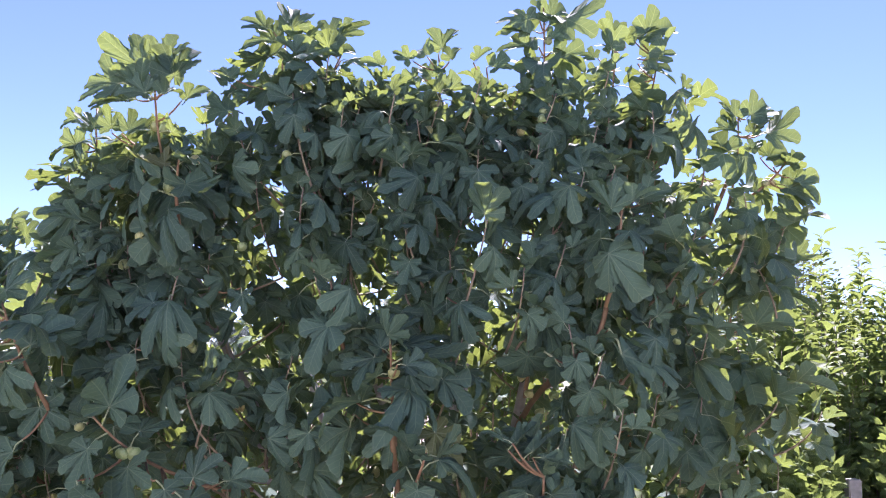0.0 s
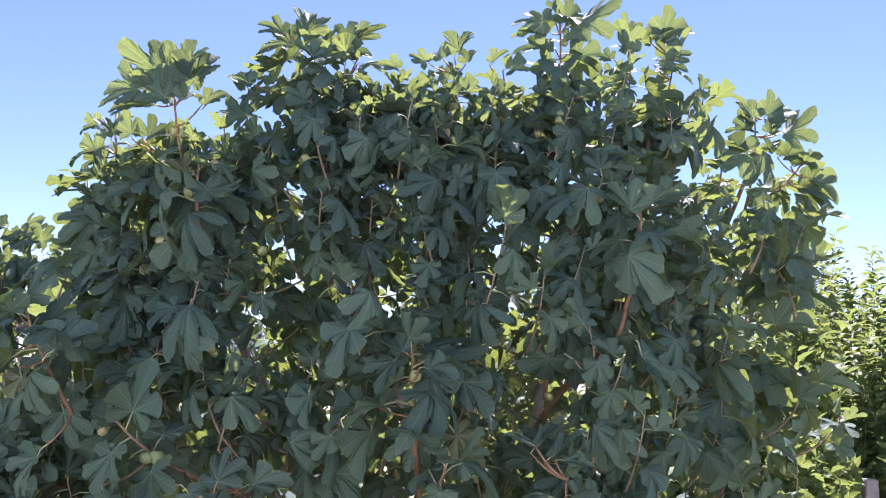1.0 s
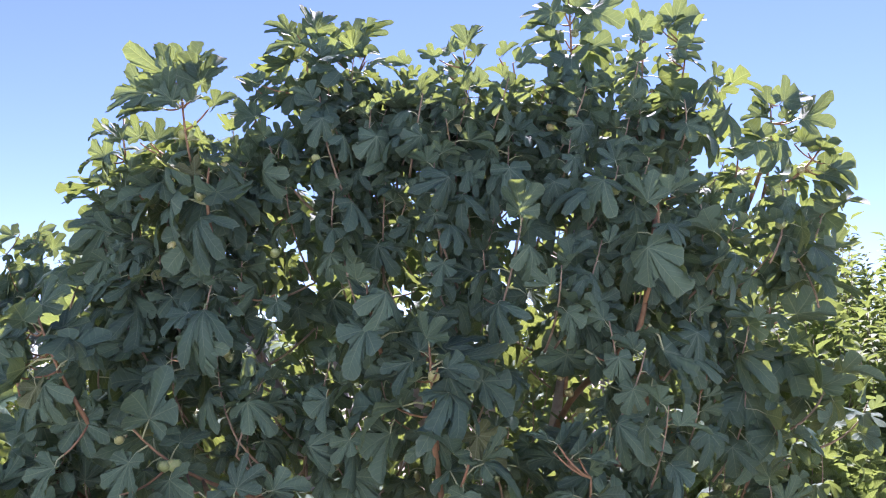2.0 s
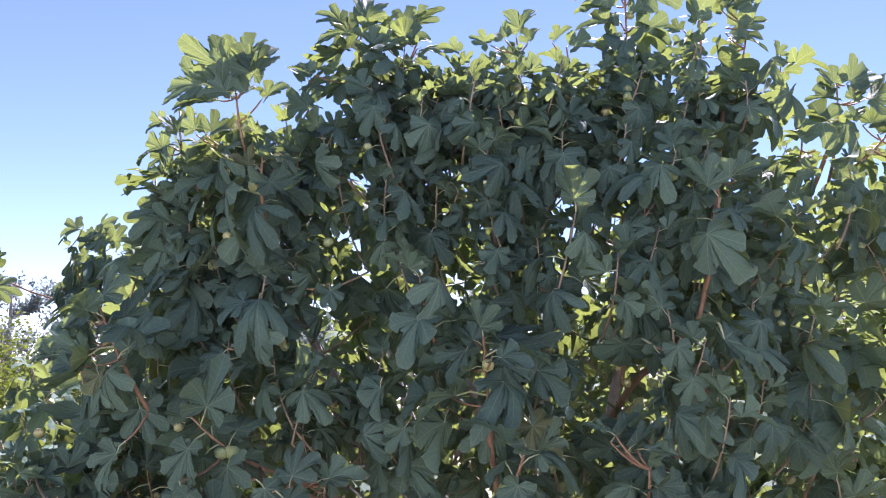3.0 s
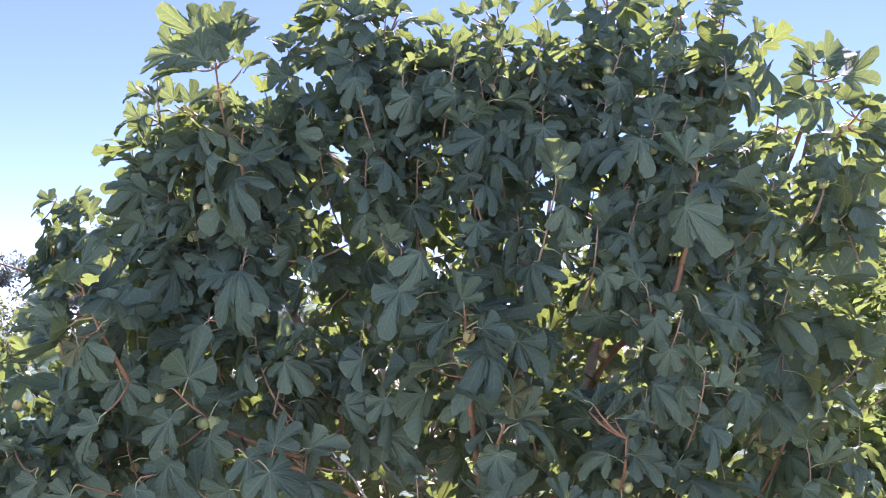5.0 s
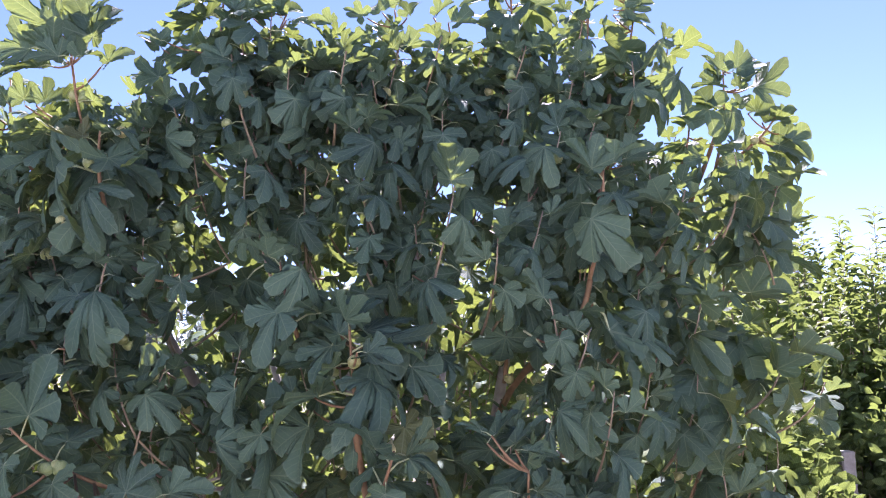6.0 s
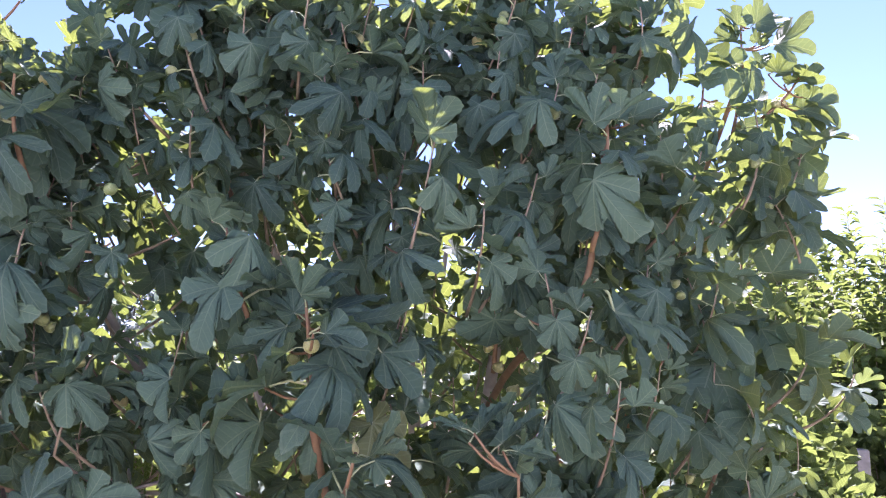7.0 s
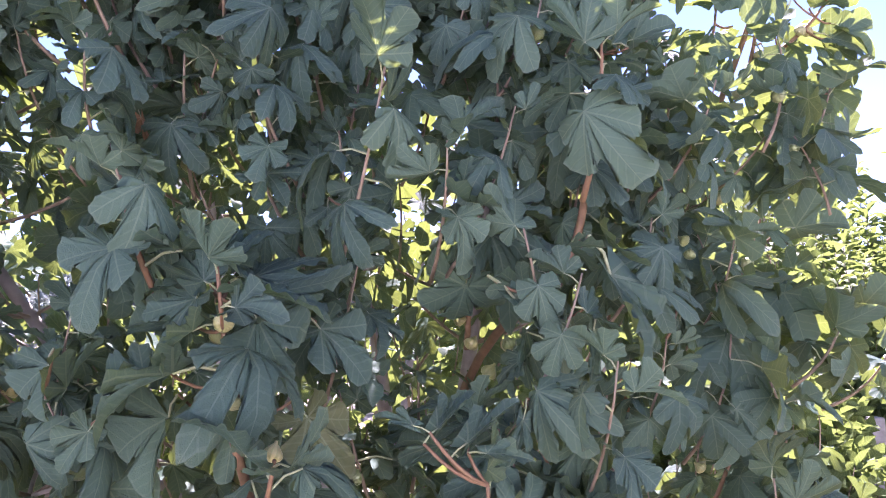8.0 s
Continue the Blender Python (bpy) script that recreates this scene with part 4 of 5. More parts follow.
# broad leaves of the near face
fig.blade((-0.25, 2.5, 1.44), (-0.3, 2.4, 1.31))
fig.blade((-0.13, 2.46, 1.44), (-0.13, 2.38, 1.31))
fig.blade((-0.03, 2.46, 1.43), (0.06, 2.38, 1.33))
fig.blade((-0.16, 2.44, 1.65), (-0.1, 2.49, 1.77))
fig.blade((-0.16, 2.44, 1.65), (-0.21, 2.49, 1.74))
fig.blade((-0.15, 2.45, 1.63), (0.07, 2.43, 1.62))
fig.blade((-0.15, 2.47, 1.64), (0.01, 2.52, 1.71))
fig.blade((-0.17, 2.42, 1.64), (-0.26, 2.36, 1.54))
fig.blade((-0.17, 2.45, 1.65), (-0.33, 2.48, 1.66))
fig.blade((-0.21, 2.45, 1.57), (-0.34, 2.45, 1.59))
fig.blade((-0.11, 2.28, 1.59), (-0.02, 2.22, 1.6))
fig.blade((-0.11, 2.44, 1.61), (-0.03, 2.38, 1.48))
fig.blade((-0.26, 2.45, 1.49), (-0.38, 2.4, 1.45))
fig.blade((-0.02, 2.5, 1.58), (0.1, 2.45, 1.49))
fig.blade((-0.35, 2.4, 1.41), (-0.4, 2.35, 1.34))
fig.blade((-0.29, 2.5, 1.8), (-0.33, 2.45, 1.72))
fig.blade((0.01, 2.6, 1.81), (0.01, 2.55, 1.74))
fig.blade((-0.43, 2.4, 1.53), (-0.45, 2.35, 1.43))
# the hanging lobed leaves of the far flank
fig.blade((1.15, 3.25, 2.14), (1.21, 3.23, 1.91))
fig.blade((1.16, 3.25, 2.16), (1.25, 3.24, 2.0))
fig.blade((1.36, 3.35, 2.26), (1.36, 3.33, 2.09))
fig.blade((1.29, 3.3, 2.23), (1.26, 3.29, 2.11))
fig.blade((0.9, 3.1, 2.2), (1.04, 3.11, 2.15))
fig.blade((1.4, 3.38, 2.43), (1.54, 3.36, 2.37))
fig.blade((1.39, 3.38, 2.38), (1.51, 3.37, 2.29))
fig.blade((0.66, 2.8, 2.17), (0.54, 2.83, 2.24))
fig.blade((0.65, 2.85, 2.19), (0.76, 2.8, 2.25))
fig.blade((0.62, 2.75, 2.05), (0.7, 2.76, 2.08))
fig.blade((1.17, 3.3, 1.80), (1.36, 3.25, 1.85), BROAD_ONLY)
# long leaves on the bent bough
fig.blade((0.53, 2.66, 1.73), (0.68, 2.6, 1.49), FOLDED)
fig.blade((0.32, 2.6, 1.65), (0.49, 2.54, 1.52), FOLDED)
fig.blade((0.24, 2.35, 1.34), (0.33, 2.35, 1.43), FOLDED)
fig.blade((0.21, 2.3, 1.39), (0.14, 2.28, 1.43), FOLDED)
fig.blade((0.2, 2.32, 1.37), (0.27, 2.37, 1.45), FOLDED)
fig.blade((0.27, 2.35, 1.35), (0.36, 2.3, 1.36), FOLDED)
fig.blade((0.45, 2.68, 1.65), (0.4, 2.7, 1.69), FOLDED)
fig.blade((0.7, 2.8, 1.7), (0.79, 2.77, 1.62), FOLDED)
fig.blade((0.55, 2.75, 1.6), (0.56, 2.72, 1.4), FOLDED)
fig.blade((0.76, 2.85, 1.6), (0.76, 2.82, 1.45), FOLDED)
fig.blade((0.38, 2.5, 1.42), (0.36, 2.45, 1.31), FOLDED)
fig.blade((0.67, 2.9, 1.45), (0.67, 2.87, 1.33), FOLDED)
# leaves of the near flank
fig.blade((-1.15, 2.25, 1.58), (-1.05, 2.23, 1.7))
fig.blade((-1.24, 2.3, 1.56), (-1.21, 2.27, 1.46))
fig.blade((-0.63, 2.2, 1.25), (-0.62, 2.22, 1.37))
fig.blade((-0.57, 2.25, 1.26), (-0.46, 2.23, 1.31))
fig.blade((-0.81, 2.25, 1.12), (-0.93, 2.2, 1.24))
fig.blade((-0.72, 2.22, 1.16), (-0.81, 2.18, 1.18))
fig.blade((-0.89, 2.4, 1.61), (-0.96, 2.36, 1.55))
fig.blade((-0.62, 2.5, 1.81), (-0.6, 2.47, 1.74))
fig.blade((-1.14, 2.35, 1.47), (-1.08, 2.31, 1.35))
fig.blade((-1.14, 2.3, 1.35), (-1.23, 2.25, 1.24))
fig.blade((-0.93, 2.2, 1.26), (-0.85, 2.14, 1.15))
fig.blade((-0.72, 2.2, 1.27), (-0.61, 2.15, 1.2))
fig.blade((-1.42, 2.4, 1.59), (-1.49, 2.37, 1.59))
fig.blade((-0.65, 2.15, 1.25), (-0.52, 2.11, 1.16))
fig.blade((-1.27, 2.2, 1.21), (-1.27, 2.14, 1.09))
fig.blade((-0.96, 2.15, 1.2), (-1.0, 2.09, 1.1))
fig.blade((-1.16, 2.2, 1.17), (-1.2, 2.14, 1.07))
fig.blade((-0.8, 2.5, 1.73), (-0.71, 2.47, 1.63))

# figs that show on the near face
for at in ((-0.54, 2.62, 2.26), (-0.55, 2.64, 2.23), (-0.97, 2.55, 1.96), (0.30, 2.97, 2.75), (0.36, 2.97, 2.82), (0.32, 2.96, 2.53), (-0.08, 2.85, 2.53),
           (-0.04, 2.85, 2.52), (-0.15, 2.85, 2.36), (-0.12, 2.86, 2.37), (0.05, 2.85, 2.35), (0.26, 2.90, 2.44), (-0.76, 2.50, 1.63), (-0.75, 2.52, 1.61),
           (-0.68, 2.50, 1.53), (-0.64, 2.50, 1.93), (-0.79, 2.50, 2.20), (1.08, 3.20, 2.13), (1.03, 3.20, 2.16), (0.84, 3.0, 1.71), (0.81, 3.0, 1.74)):
    fig.fig(Vector(at) + Vector((0, 0.01, 0.02)), (fill.uniform(-0.6, 0.6), fill.uniform(-0.8, 0), -0.5), fill.uniform(0.030, 0.037))
for at in ((0.88, 3.20, 1.16), (-0.89, 2.50, 2.30), (-0.93, 2.50, 2.31), (0.36, 2.75, 1.51), (0.38, 2.78, 1.50), (0.34, 2.78, 1.45), (-1.54, 2.50, 1.34),
           (-0.78, 2.50, 1.63), (-0.95, 2.50, 1.95), (-0.03, 2.30, 1.36), (0.30, 2.78, 1.51), (-1.04, 2.39, 1.375), (-1.06, 2.52, 1.31), (-0.21, 2.62, 1.535),
           (-0.13, 2.48, 1.355), (0.97, 3.50, 1.12), (-0.19, 2.70, 1.33)):
    fig.fig(Vector(at) + Vector((0, 0.01, 0.02)), (fill.uniform(-0.6, 0.6), fill.uniform(-0.8, 0), -0.5), fill.uniform(0.031, 0.038))
# a few withered leaves caught in the crown
for origin, tip in (((-0.45, 2.80, 2.06), (-0.42, 2.78, 1.97)), ((0.42, 3.00, 2.12), (0.46, 2.98, 2.02)),
                    ((-1.50, 2.62, 1.78), (-1.47, 2.6, 1.70)), ((-2.00, 2.72, 1.32), (-2.02, 2.70, 1.24)), ((-1.80, 2.5, 1.16), (-1.78, 2.48, 1.05)),
                    ((0.62, 2.95, 1.42), (0.66, 2.93, 1.33))):
    way = Vector(tip) - Vector(origin)
    fig.dry.append((fig.rng.choice(FOLDED), turned(origin, way, (fig.rng.uniform(-0.5, 0.5), -1, 0.2), way.length / 1.3)))
fig.finish(300, 1300)


# ---- shrubs and trees ----
def shrub(name, label, category, base, reach, height, stems, per_stem, shapes, materials, leaf_size, seed, singles=0, upright=0.6, lean=0.25, spires=0, bark=None, group="", puff=0.0, level=-0.2):
    """A bush of many stems from the ground, clothed in small leaves."""
    g = random.Random(seed)
    ob = thing(name, base, label, category, group)
    base = Vector(base)
    leaves = []
    for i in range(stems):
        a, q = g.uniform(0, 6.28), math.sqrt(g.random())
        foot = base + Vector((math.cos(a), math.sin(a), 0)) * (0.25 * q * reach)
        h = height * (1 - 0.35 * q * q) * g.uniform(0.75, 1.0)
        top = base + Vector((math.cos(a) * reach * q, math.sin(a) * reach * q, h))
        if i < spires:
            top.z = base.z + height * g.uniform(1.0, 1.16)
        pts = curve_between(foot, top, Vector((math.cos(a), math.sin(a), 0)) * reach * 0.12, 8, g, 0.02)
        soup = Soup()
        soup.tube(pts, [0.010 * (1.12 - k / 8.0) * min(height, 2.0) / 2.0 + 0.001 for k in range(9)], 5)
        stem = under("stem", soup.mesh("stem", [bark or M_TWIG]), ob)
        for k in range(per_stem):
            s = 0.12 + 0.88 * (k + 0.5) / per_stem
            j = min(7, int(s * 8))
            p = pts[j].lerp(pts[j + 1], s * 8 - j)
            way = (pts[j + 1] - pts[j]).normalized()
            turn = k * 2.4 + g.uniform(-0.4, 0.4)
            side = Matrix.Rotation(turn, 3, way) @ way.orthogonal().normalized()
            spread = lean * reach * g.random() * max(0.0, 1 - s) ** 0.5 + puff * g.random()
            p = p + side * spread
            forward = side + way * upright * g.uniform(0.2, 1.6) + Vector((0, 0, g.uniform(-0.6, 0.3)))
            up = Vector((g.uniform(-1.0, 1.0), g.uniform(-1.0, 1.0), g.uniform(level, level + 0.7)))
            big = 1.0
            if i < spires and s > 0.62:
                # the young leader stands clear, its leaves rising along it
                p = p - side * spread
                forward, up, big = side + way * g.uniform(0.5, 1.1), way - side * 0.3, 1.45
            leaves.append((g.choice(shapes), turned(p, forward, up, big * leaf_size * g.uniform(0.7, 1.25)), stem))
    hang_leaves(ob, leaves, shapes, "leaf", materials, singles, lambda p: p.y - 0.4 * p.z)
    return ob


APPLE, POM, HAZY = [M_APPLE, M_STALK], [M_POM, M_STALK], [M_HAZY, M_STALK]
# The last six, hidden behind the fig, are added to block bright horizon light.
for x, y, h, r, seed in ((1.45, 5.0, 1.05, 0.5, 41), (1.95, 5.5, 1.25, 0.55, 42), (2.15, 6.2, 1.5, 0.6, 43), (2.6, 7.2, 1.65, 0.6, 44), (3.15, 7.7, 1.75, 0.6, 45),
                         (3.75, 6.8, 1.35, 0.5, 46), (4.0, 7.6, 1.7, 0.6, 47), (2.9, 8.6, 2.0, 0.65, 48), (3.6, 8.9, 2.2, 0.65, 49), (4.5, 8.6, 2.15, 0.65, 50),
                         (5.2, 9.4, 2.5, 0.7, 53), (4.6, 10.2, 2.65, 0.8, 54), (5.9, 10.4, 2.6, 0.8, 59), (3.9, 9.8, 2.3, 0.7, 60), (1.0, 6.4, 2.0, 0.6, 55), (0.0, 6.7, 2.2, 0.6, 56), (-1.0, 6.8, 2.2, 0.6, 57), (1.7, 7.4, 2.0, 0.6, 58), (-1.9, 6.9, 2.0, 0.6, 67), (0.5, 7.5, 2.3, 0.6, 68)):
    shrub("apple_bush", "bushy young fruit tree with sunlit yellow-green leaves", "fruit tree", (x, y, 0), r, h * (1.14 if y > 7.5 else 1.0), 16 if x < 1.2 else 46, 84, OVAL, APPLE, 0.112, seed,
          40, upright=0.9, spires=4, puff=0.10, group="young fruit trees in a row")
shrub("broad_bush", "dense olive-green bush with small leaves behind the fruit trees", "bush", (4.55, 12.0, 0), 0.80, 4.2, 150, 170, SMALL, [M_OLIVE, M_STALK], 0.075, 51, 0, lean=0.45, puff=0.34, bark=M_BARK)
shrub("broad_bush", "dense olive-green bush with small leaves behind the fruit trees", "bush", (5.5, 12.6, 0), 0.9, 3.0, 140, 150, SMALL, [M_OLIVE, M_STALK], 0.075, 52, 0, lean=0.45, puff=0.34, bark=M_BARK)

# the hedge, its fruit and the rail behind it
def pomegranate_mesh():
    soup = Soup()
    verts, uvs, faces = [], [], []
    rows, k = ((0.0, 0.008), (0.006, 0.022), (0.022, 0.036), (0.045, 0.037), (0.062, 0.024), (0.068, 0.011), (0.074, 0.009), (0.084, 0.015)), 10
    for z, r in rows:
        for i in range(k):
            a = 2 * math.pi * i / k
            verts.append((r * math.cos(a), r * math.sin(a), -z))
            uvs.append((i / k, z))
    for q in range(len(rows) - 1):
        for i in range(k):
            a, c = q * k + i, q * k + (i + 1) % k
            faces.append((a, a + k, c + k, c))
    soup.add(verts, faces, [0] * len(faces), uvs)
    return soup.mesh("pomegranate", [M_POMFRUIT])


POM_MESH = pomegranate_mesh()
POMEGRANATES = ((-5.15, 4.72, 1.49), (-5.5, 4.6, 1.2))
for x, y, h, r, seed in ((-5.3, 5.6, 2.15, 1.0, 61), (-6.4, 5.5, 2.3, 1.1, 62), (-4.4, 6.2, 2.0, 0.9, 63), (-7.4, 5.2, 2.3, 1.1, 64), (-3.4, 6.7, 1.8, 0.9, 65),
                         (-2.3, 6.9, 1.7, 0.9, 66)):
    bush = shrub("pomegranate_bush", "dense pomegranate bush with small glossy yellow-green leaves", "bush", (x, y, 0), r, h, 90 if x < -4 else 50, 300, SMALL, POM, 0.046, seed,
          30, lean=0.5, puff=0.10, group="pomegranate hedge")
    for at in POMEGRANATES:
        if abs(at[0] - x) < 0.55:
            under("pomegranate", POM_MESH, bush, Matrix.Translation(at), "ripening red pomegranate")


def post():
    ob = thing("fence_post", (3.10, 6.62, 0), "grey weathered square wooden post among the bushes", "post")
    bm = bmesh.new()
    bmesh.ops.create_cube(bm, size=1.0, matrix=Matrix.Translation((0, 0, 0.42)) @ Matrix.Diagonal((0.10, 0.10, 0.90, 1)))
    bmesh.ops.bevel(bm, geom=list(bm.edges), offset=0.008, segments=2, affect="EDGES")
    me = bpy.data.meshes.new("post_shaft")
    bm.to_mesh(me)
    bm.free()
    me.materials.append(M_POST)
    under("shaft", me, ob, Matrix.Translation(ob.location))


post()


def pole(at, top, r, label, material):
    ob = thing("garden_pole", at, label, "pole")
    soup = Soup()
    soup.tube(curve_between(at, top, (0, 0, 0), 6), [r] * 7, 10)
    under("shaft", soup.mesh("shaft", [material]), ob)


pole((-12.55, 12.0, 0), (-14.33, 12.0, 3.4), 0.019, "leaning thin grey metal pole in the hedge", M_STEEL)
pole((-12.35, 12.0, 0), (-13.89, 12.0, 3.29), 0.019, "leaning thin grey metal pole in the hedge", M_STEEL)
pole((-12.88, 12.2, 0), (-12.79, 12.0, 3.45), 0.022, "upright dark metal pole behind the hedge", M_STEEL)
soup = Soup()
soup.tube([(-11.0, 9.0, 2.03), (-10.2, 9.0, 1.99), (-9.3, 9.0, 2.02), (-8.6, 9.0, 2.0)], [0.034, 0.030, 0.033, 0.028], 8)
rail = thing("fence_rail", (-9.6, 9.0, 0), "pale horizontal wooden fence rail on posts behind the hedge", "fence")
under("rail", soup.mesh("rail", [M_RAIL]), rail)
for x in (-10.7, -8.8):
    soup = Soup()
    soup.tube([(x, 9.06, -0.05), (x, 9.06, 2.0)], [0.036, 0.03], 8)
    under("rail_post", soup.mesh("rail_post", [M_RAIL]), rail)


def far_tree(name, label, base, height, wide, limbs, twigs, per, shapes, materials, leaf, seed, rise=0.9):
    """A tree seen from afar: trunk, limbs, and fine shoots with small leaves."""
    g = random.Random(seed)
    ob = thing(name, base, label, "tree")
    base = Vector(base)
    soup = Soup()
    trunk = curve_between(base, base + Vector((0.1, 0, height * 0.75)), (0.1, 0, 0), 8)
    soup.tube(trunk, [0.10 * (1.1 - k / 9) for k in range(9)], 8)
    under("trunk", soup.mesh("trunk", [M_BARK]), ob)
    leaves = []
    for i in range(limbs):
        s = g.uniform(0.12, 0.98)
        k = min(7, int(s * 8))
        a = i * 2.4
        foot = trunk[k]
        length = wide * (1.05 - 0.75 * s) * g.uniform(0.7, 1.1)
        tip = foot + Vector((math.cos(a), math.sin(a), rise * g.uniform(0.5, 1.2))).normalized() * max(length, 0.22 * height * s)
        line = curve_between(foot, tip, (0, 0, -0.05 * length), 5, g, 0.04)
        soup = Soup()
        soup.tube(line, [0.03 * (1.1 - q / 5.5) for q in range(6)], 5)
        under("limb", soup.mesh("limb", [M_BARK]), ob)
        for t in range(twigs):
            q = g.uniform(0.25, 1.0)
            j = min(4, int(q * 5))
            p = line[j].lerp(line[j + 1], q * 5 - j)
            w = ((tip - foot).normalized() + Vector((g.uniform(-0.8, 0.8), g.uniform(-0.8, 0.8), g.uniform(-0.2, 1.0)))).normalized()
            run = g.uniform(0.3, 0.7) * wide * 0.5
            for n in range(per):
                r = (n + 0.5) / per
                side = Matrix.Rotation(n * 2.4, 3, w) @ w.orthogonal().normalized()
                leaves.append((g.choice(shapes), turned(p + w * run * r, side + w * 0.7, (g.uniform(-1, 1), g.uniform(-1, 1), 1), leaf * g.uniform(0.7, 1.3))))
    under("crown", join_leaves(leaves, "crown", materials), ob, None, "", "stuff")


far_tree("feathery_tree", "grey-green feathery tree beyond the hedge", (-20.3, 17.6, 0), 6.0, 2.5, 90, 20, 16, SLIM, HAZY, 0.11, 71, 1.6)
far_tree("feathery_tree", "grey-green feathery tree beyond the hedge", (-16.0, 18.0, 0), 5.3, 1.5, 80, 18, 14, SLIM, HAZY, 0.11, 72, 1.9)
# Those from x -6.3 to 4.0 are added behind the fig to block horizon glare.
for x, y, h, seed in ((-21.8, 20.5, 5.2, 73), (-19.0, 20, 5.0, 74), (-16.8, 21, 4.9, 75), (-14.2, 20, 4.7, 76), (-24.5, 21, 5.2, 77), (-11.5, 19.0, 4.2, 78),
                      (-6.3, 17.0, 3.6, 84), (-4.3, 17.5, 3.5, 85), (-2.2, 16.6, 3.3, 86), (0.0, 17.6, 3.4, 87), (2.2, 17.0, 3.2, 88), (7.5, 17.0, 2.9, 79), (10.5, 18.5, 3.2, 80), (4.0, 18.0, 2.8, 82), (-8.5, 17.0, 3.8, 83)):
    far_tree("distant_tree", "dark grey-green distant tree on the skyline", (x, y, 0), h, 2.4, 24, 12, 13, SMALL, HAZY, 0.16, seed, 0.5)

# ---- the fig bush beside the tree ----
side = FigPlant("fig_bush", (-3.0, 3.9, 0.0), "lower fig bush with drooping leaves and a bare grey bough", 8)
side.limb([(-3.0, 3.9, -0.05), (-2.95, 3.85, 0.7), (-2.9, 3.9, 1.4), (-3.05, 4.0, 2.0)], 0.026, 0.009)
# arching bough: the darker bark colour stands in for its backlit shade
side.limb([(-3.0, 4.1, -0.05), (-2.95, 4.5, 0.9), (-2.92, 4.9, 1.75), (-3.15, 5.1, 1.94), (-3.45, 5.2, 2.03), (-3.75, 5.2, 2.15)], 0.011, 0.005, M_SHOOT)
side.limb([(-2.3, 3.3, -0.05), (-2.2, 3.35, 0.9), (-2.28, 3.33, 1.38), (-2.53, 3.33, 1.444), (-2.80, 3.33, 1.415)], 0.013, 0.005)
side.limb([(-2.3, 3.3, -0.05), (-2.15, 3.3, 0.8), (-2.25, 3.28, 1.30), (-2.49, 3.28, 1.376), (-2.76, 3.28, 1.32)], 0.010, 0.004)
side.limb([(-3.0, 4.0, -0.05), (-2.95, 4.4, 0.9), (-2.8, 4.8, 1.7), (-2.75, 4.9, 2.2)], 0.03, 0.010)


def limp_shoot(base, tip, leaves):
    side.shoot(base, tip, leaves, 0.125, 1, 0.03, droopy=0.9, perky=0.7, limp=0.6)


limp_shoot((-2.75, 4.9, 2.05), (-2.72, 4.9, 2.38), 12)
limp_shoot((-2.8, 4.9, 1.95), (-2.95, 4.85, 2.28), 12)
limp_shoot((-2.7, 4.9, 1.9), (-2.55, 4.9, 2.2), 12)
limp_shoot((-2.75, 4.85, 1.8), (-2.98, 4.8, 2.05), 11)
limp_shoot((-2.65, 4.85, 1.7), (-2.45, 4.85, 2.0), 11)
limp_shoot((-2.8, 4.8, 1.5), (-2.75, 4.75, 1.85), 11)
limp_shoot((-3.05, 4.0, 1.9), (-3.25, 4.0, 2.2), 11)
limp_shoot((-2.85, 4.0, 1.95), (-2.85, 4.0, 2.2), 11)
limp_shoot((-3.0, 3.95, 1.6), (-3.3, 3.9, 1.75), 9)
limp_shoot((-2.9, 3.9, 1.5), (-2.75, 3.8, 1.75), 9)
limp_shoot((-2.6, 3.6, 1.3), (-2.5, 3.5, 1.62), 9)
limp_shoot((-2.95, 3.5, 1.2), (-3.1, 3.4, 1.5), 9)
limp_shoot((-2.8, 3.1, 1.0), (-2.85, 2.9, 1.3), 10)
limp_shoot((-2.4, 3.0, 1.1), (-2.35, 2.85, 1.4), 9)
limp_shoot((-2.6, 2.8, 0.8), (-2.7, 2.6, 1.05), 10)
limp_shoot((-2.3, 2.7, 0.9), (-2.2, 2.5, 1.15), 9)
limp_shoot((-2.9, 2.8, 0.7), (-3.0, 2.65, 0.95), 9)
limp_shoot((-2.6, 3.2, 0.8), (-2.6, 3.0, 1.12), 10)
limp_shoot((-3.1, 3.3, 0.8), (-3.2, 3.1, 1.15), 10)
limp_shoot((-2.2, 3.1, 1.2), (-2.1, 2.95, 1.5), 10)
limp_shoot((-2.9, 3.6, 1.1), (-3.0, 3.5, 1.35), 9)
for count in range(44):
    x = fill.uniform(-3.3, -1.95)
    tip = Vector((x, fill.uniform(2.6, 3.5), fill.uniform(0.6, 1.58 + 0.33 * (x + 1.95))))
    if -2.95 < tip.x < -2.25 and 1.22 < tip.z < 1.62 and tip.y < 3.4:
        continue
    side.shoot(tip - Vector((fill.uniform(-0.1, 0.1), -0.1, 0.27)), tip, fill.randint(8, 11), fill.uniform(0.095, 0.12), fill.choice((0, 1)), 0.02, r0=0.0055, join=count % 3 == 0, bark=M_TWIG, droopy=0.95, perky=0.8, limp=0.4)
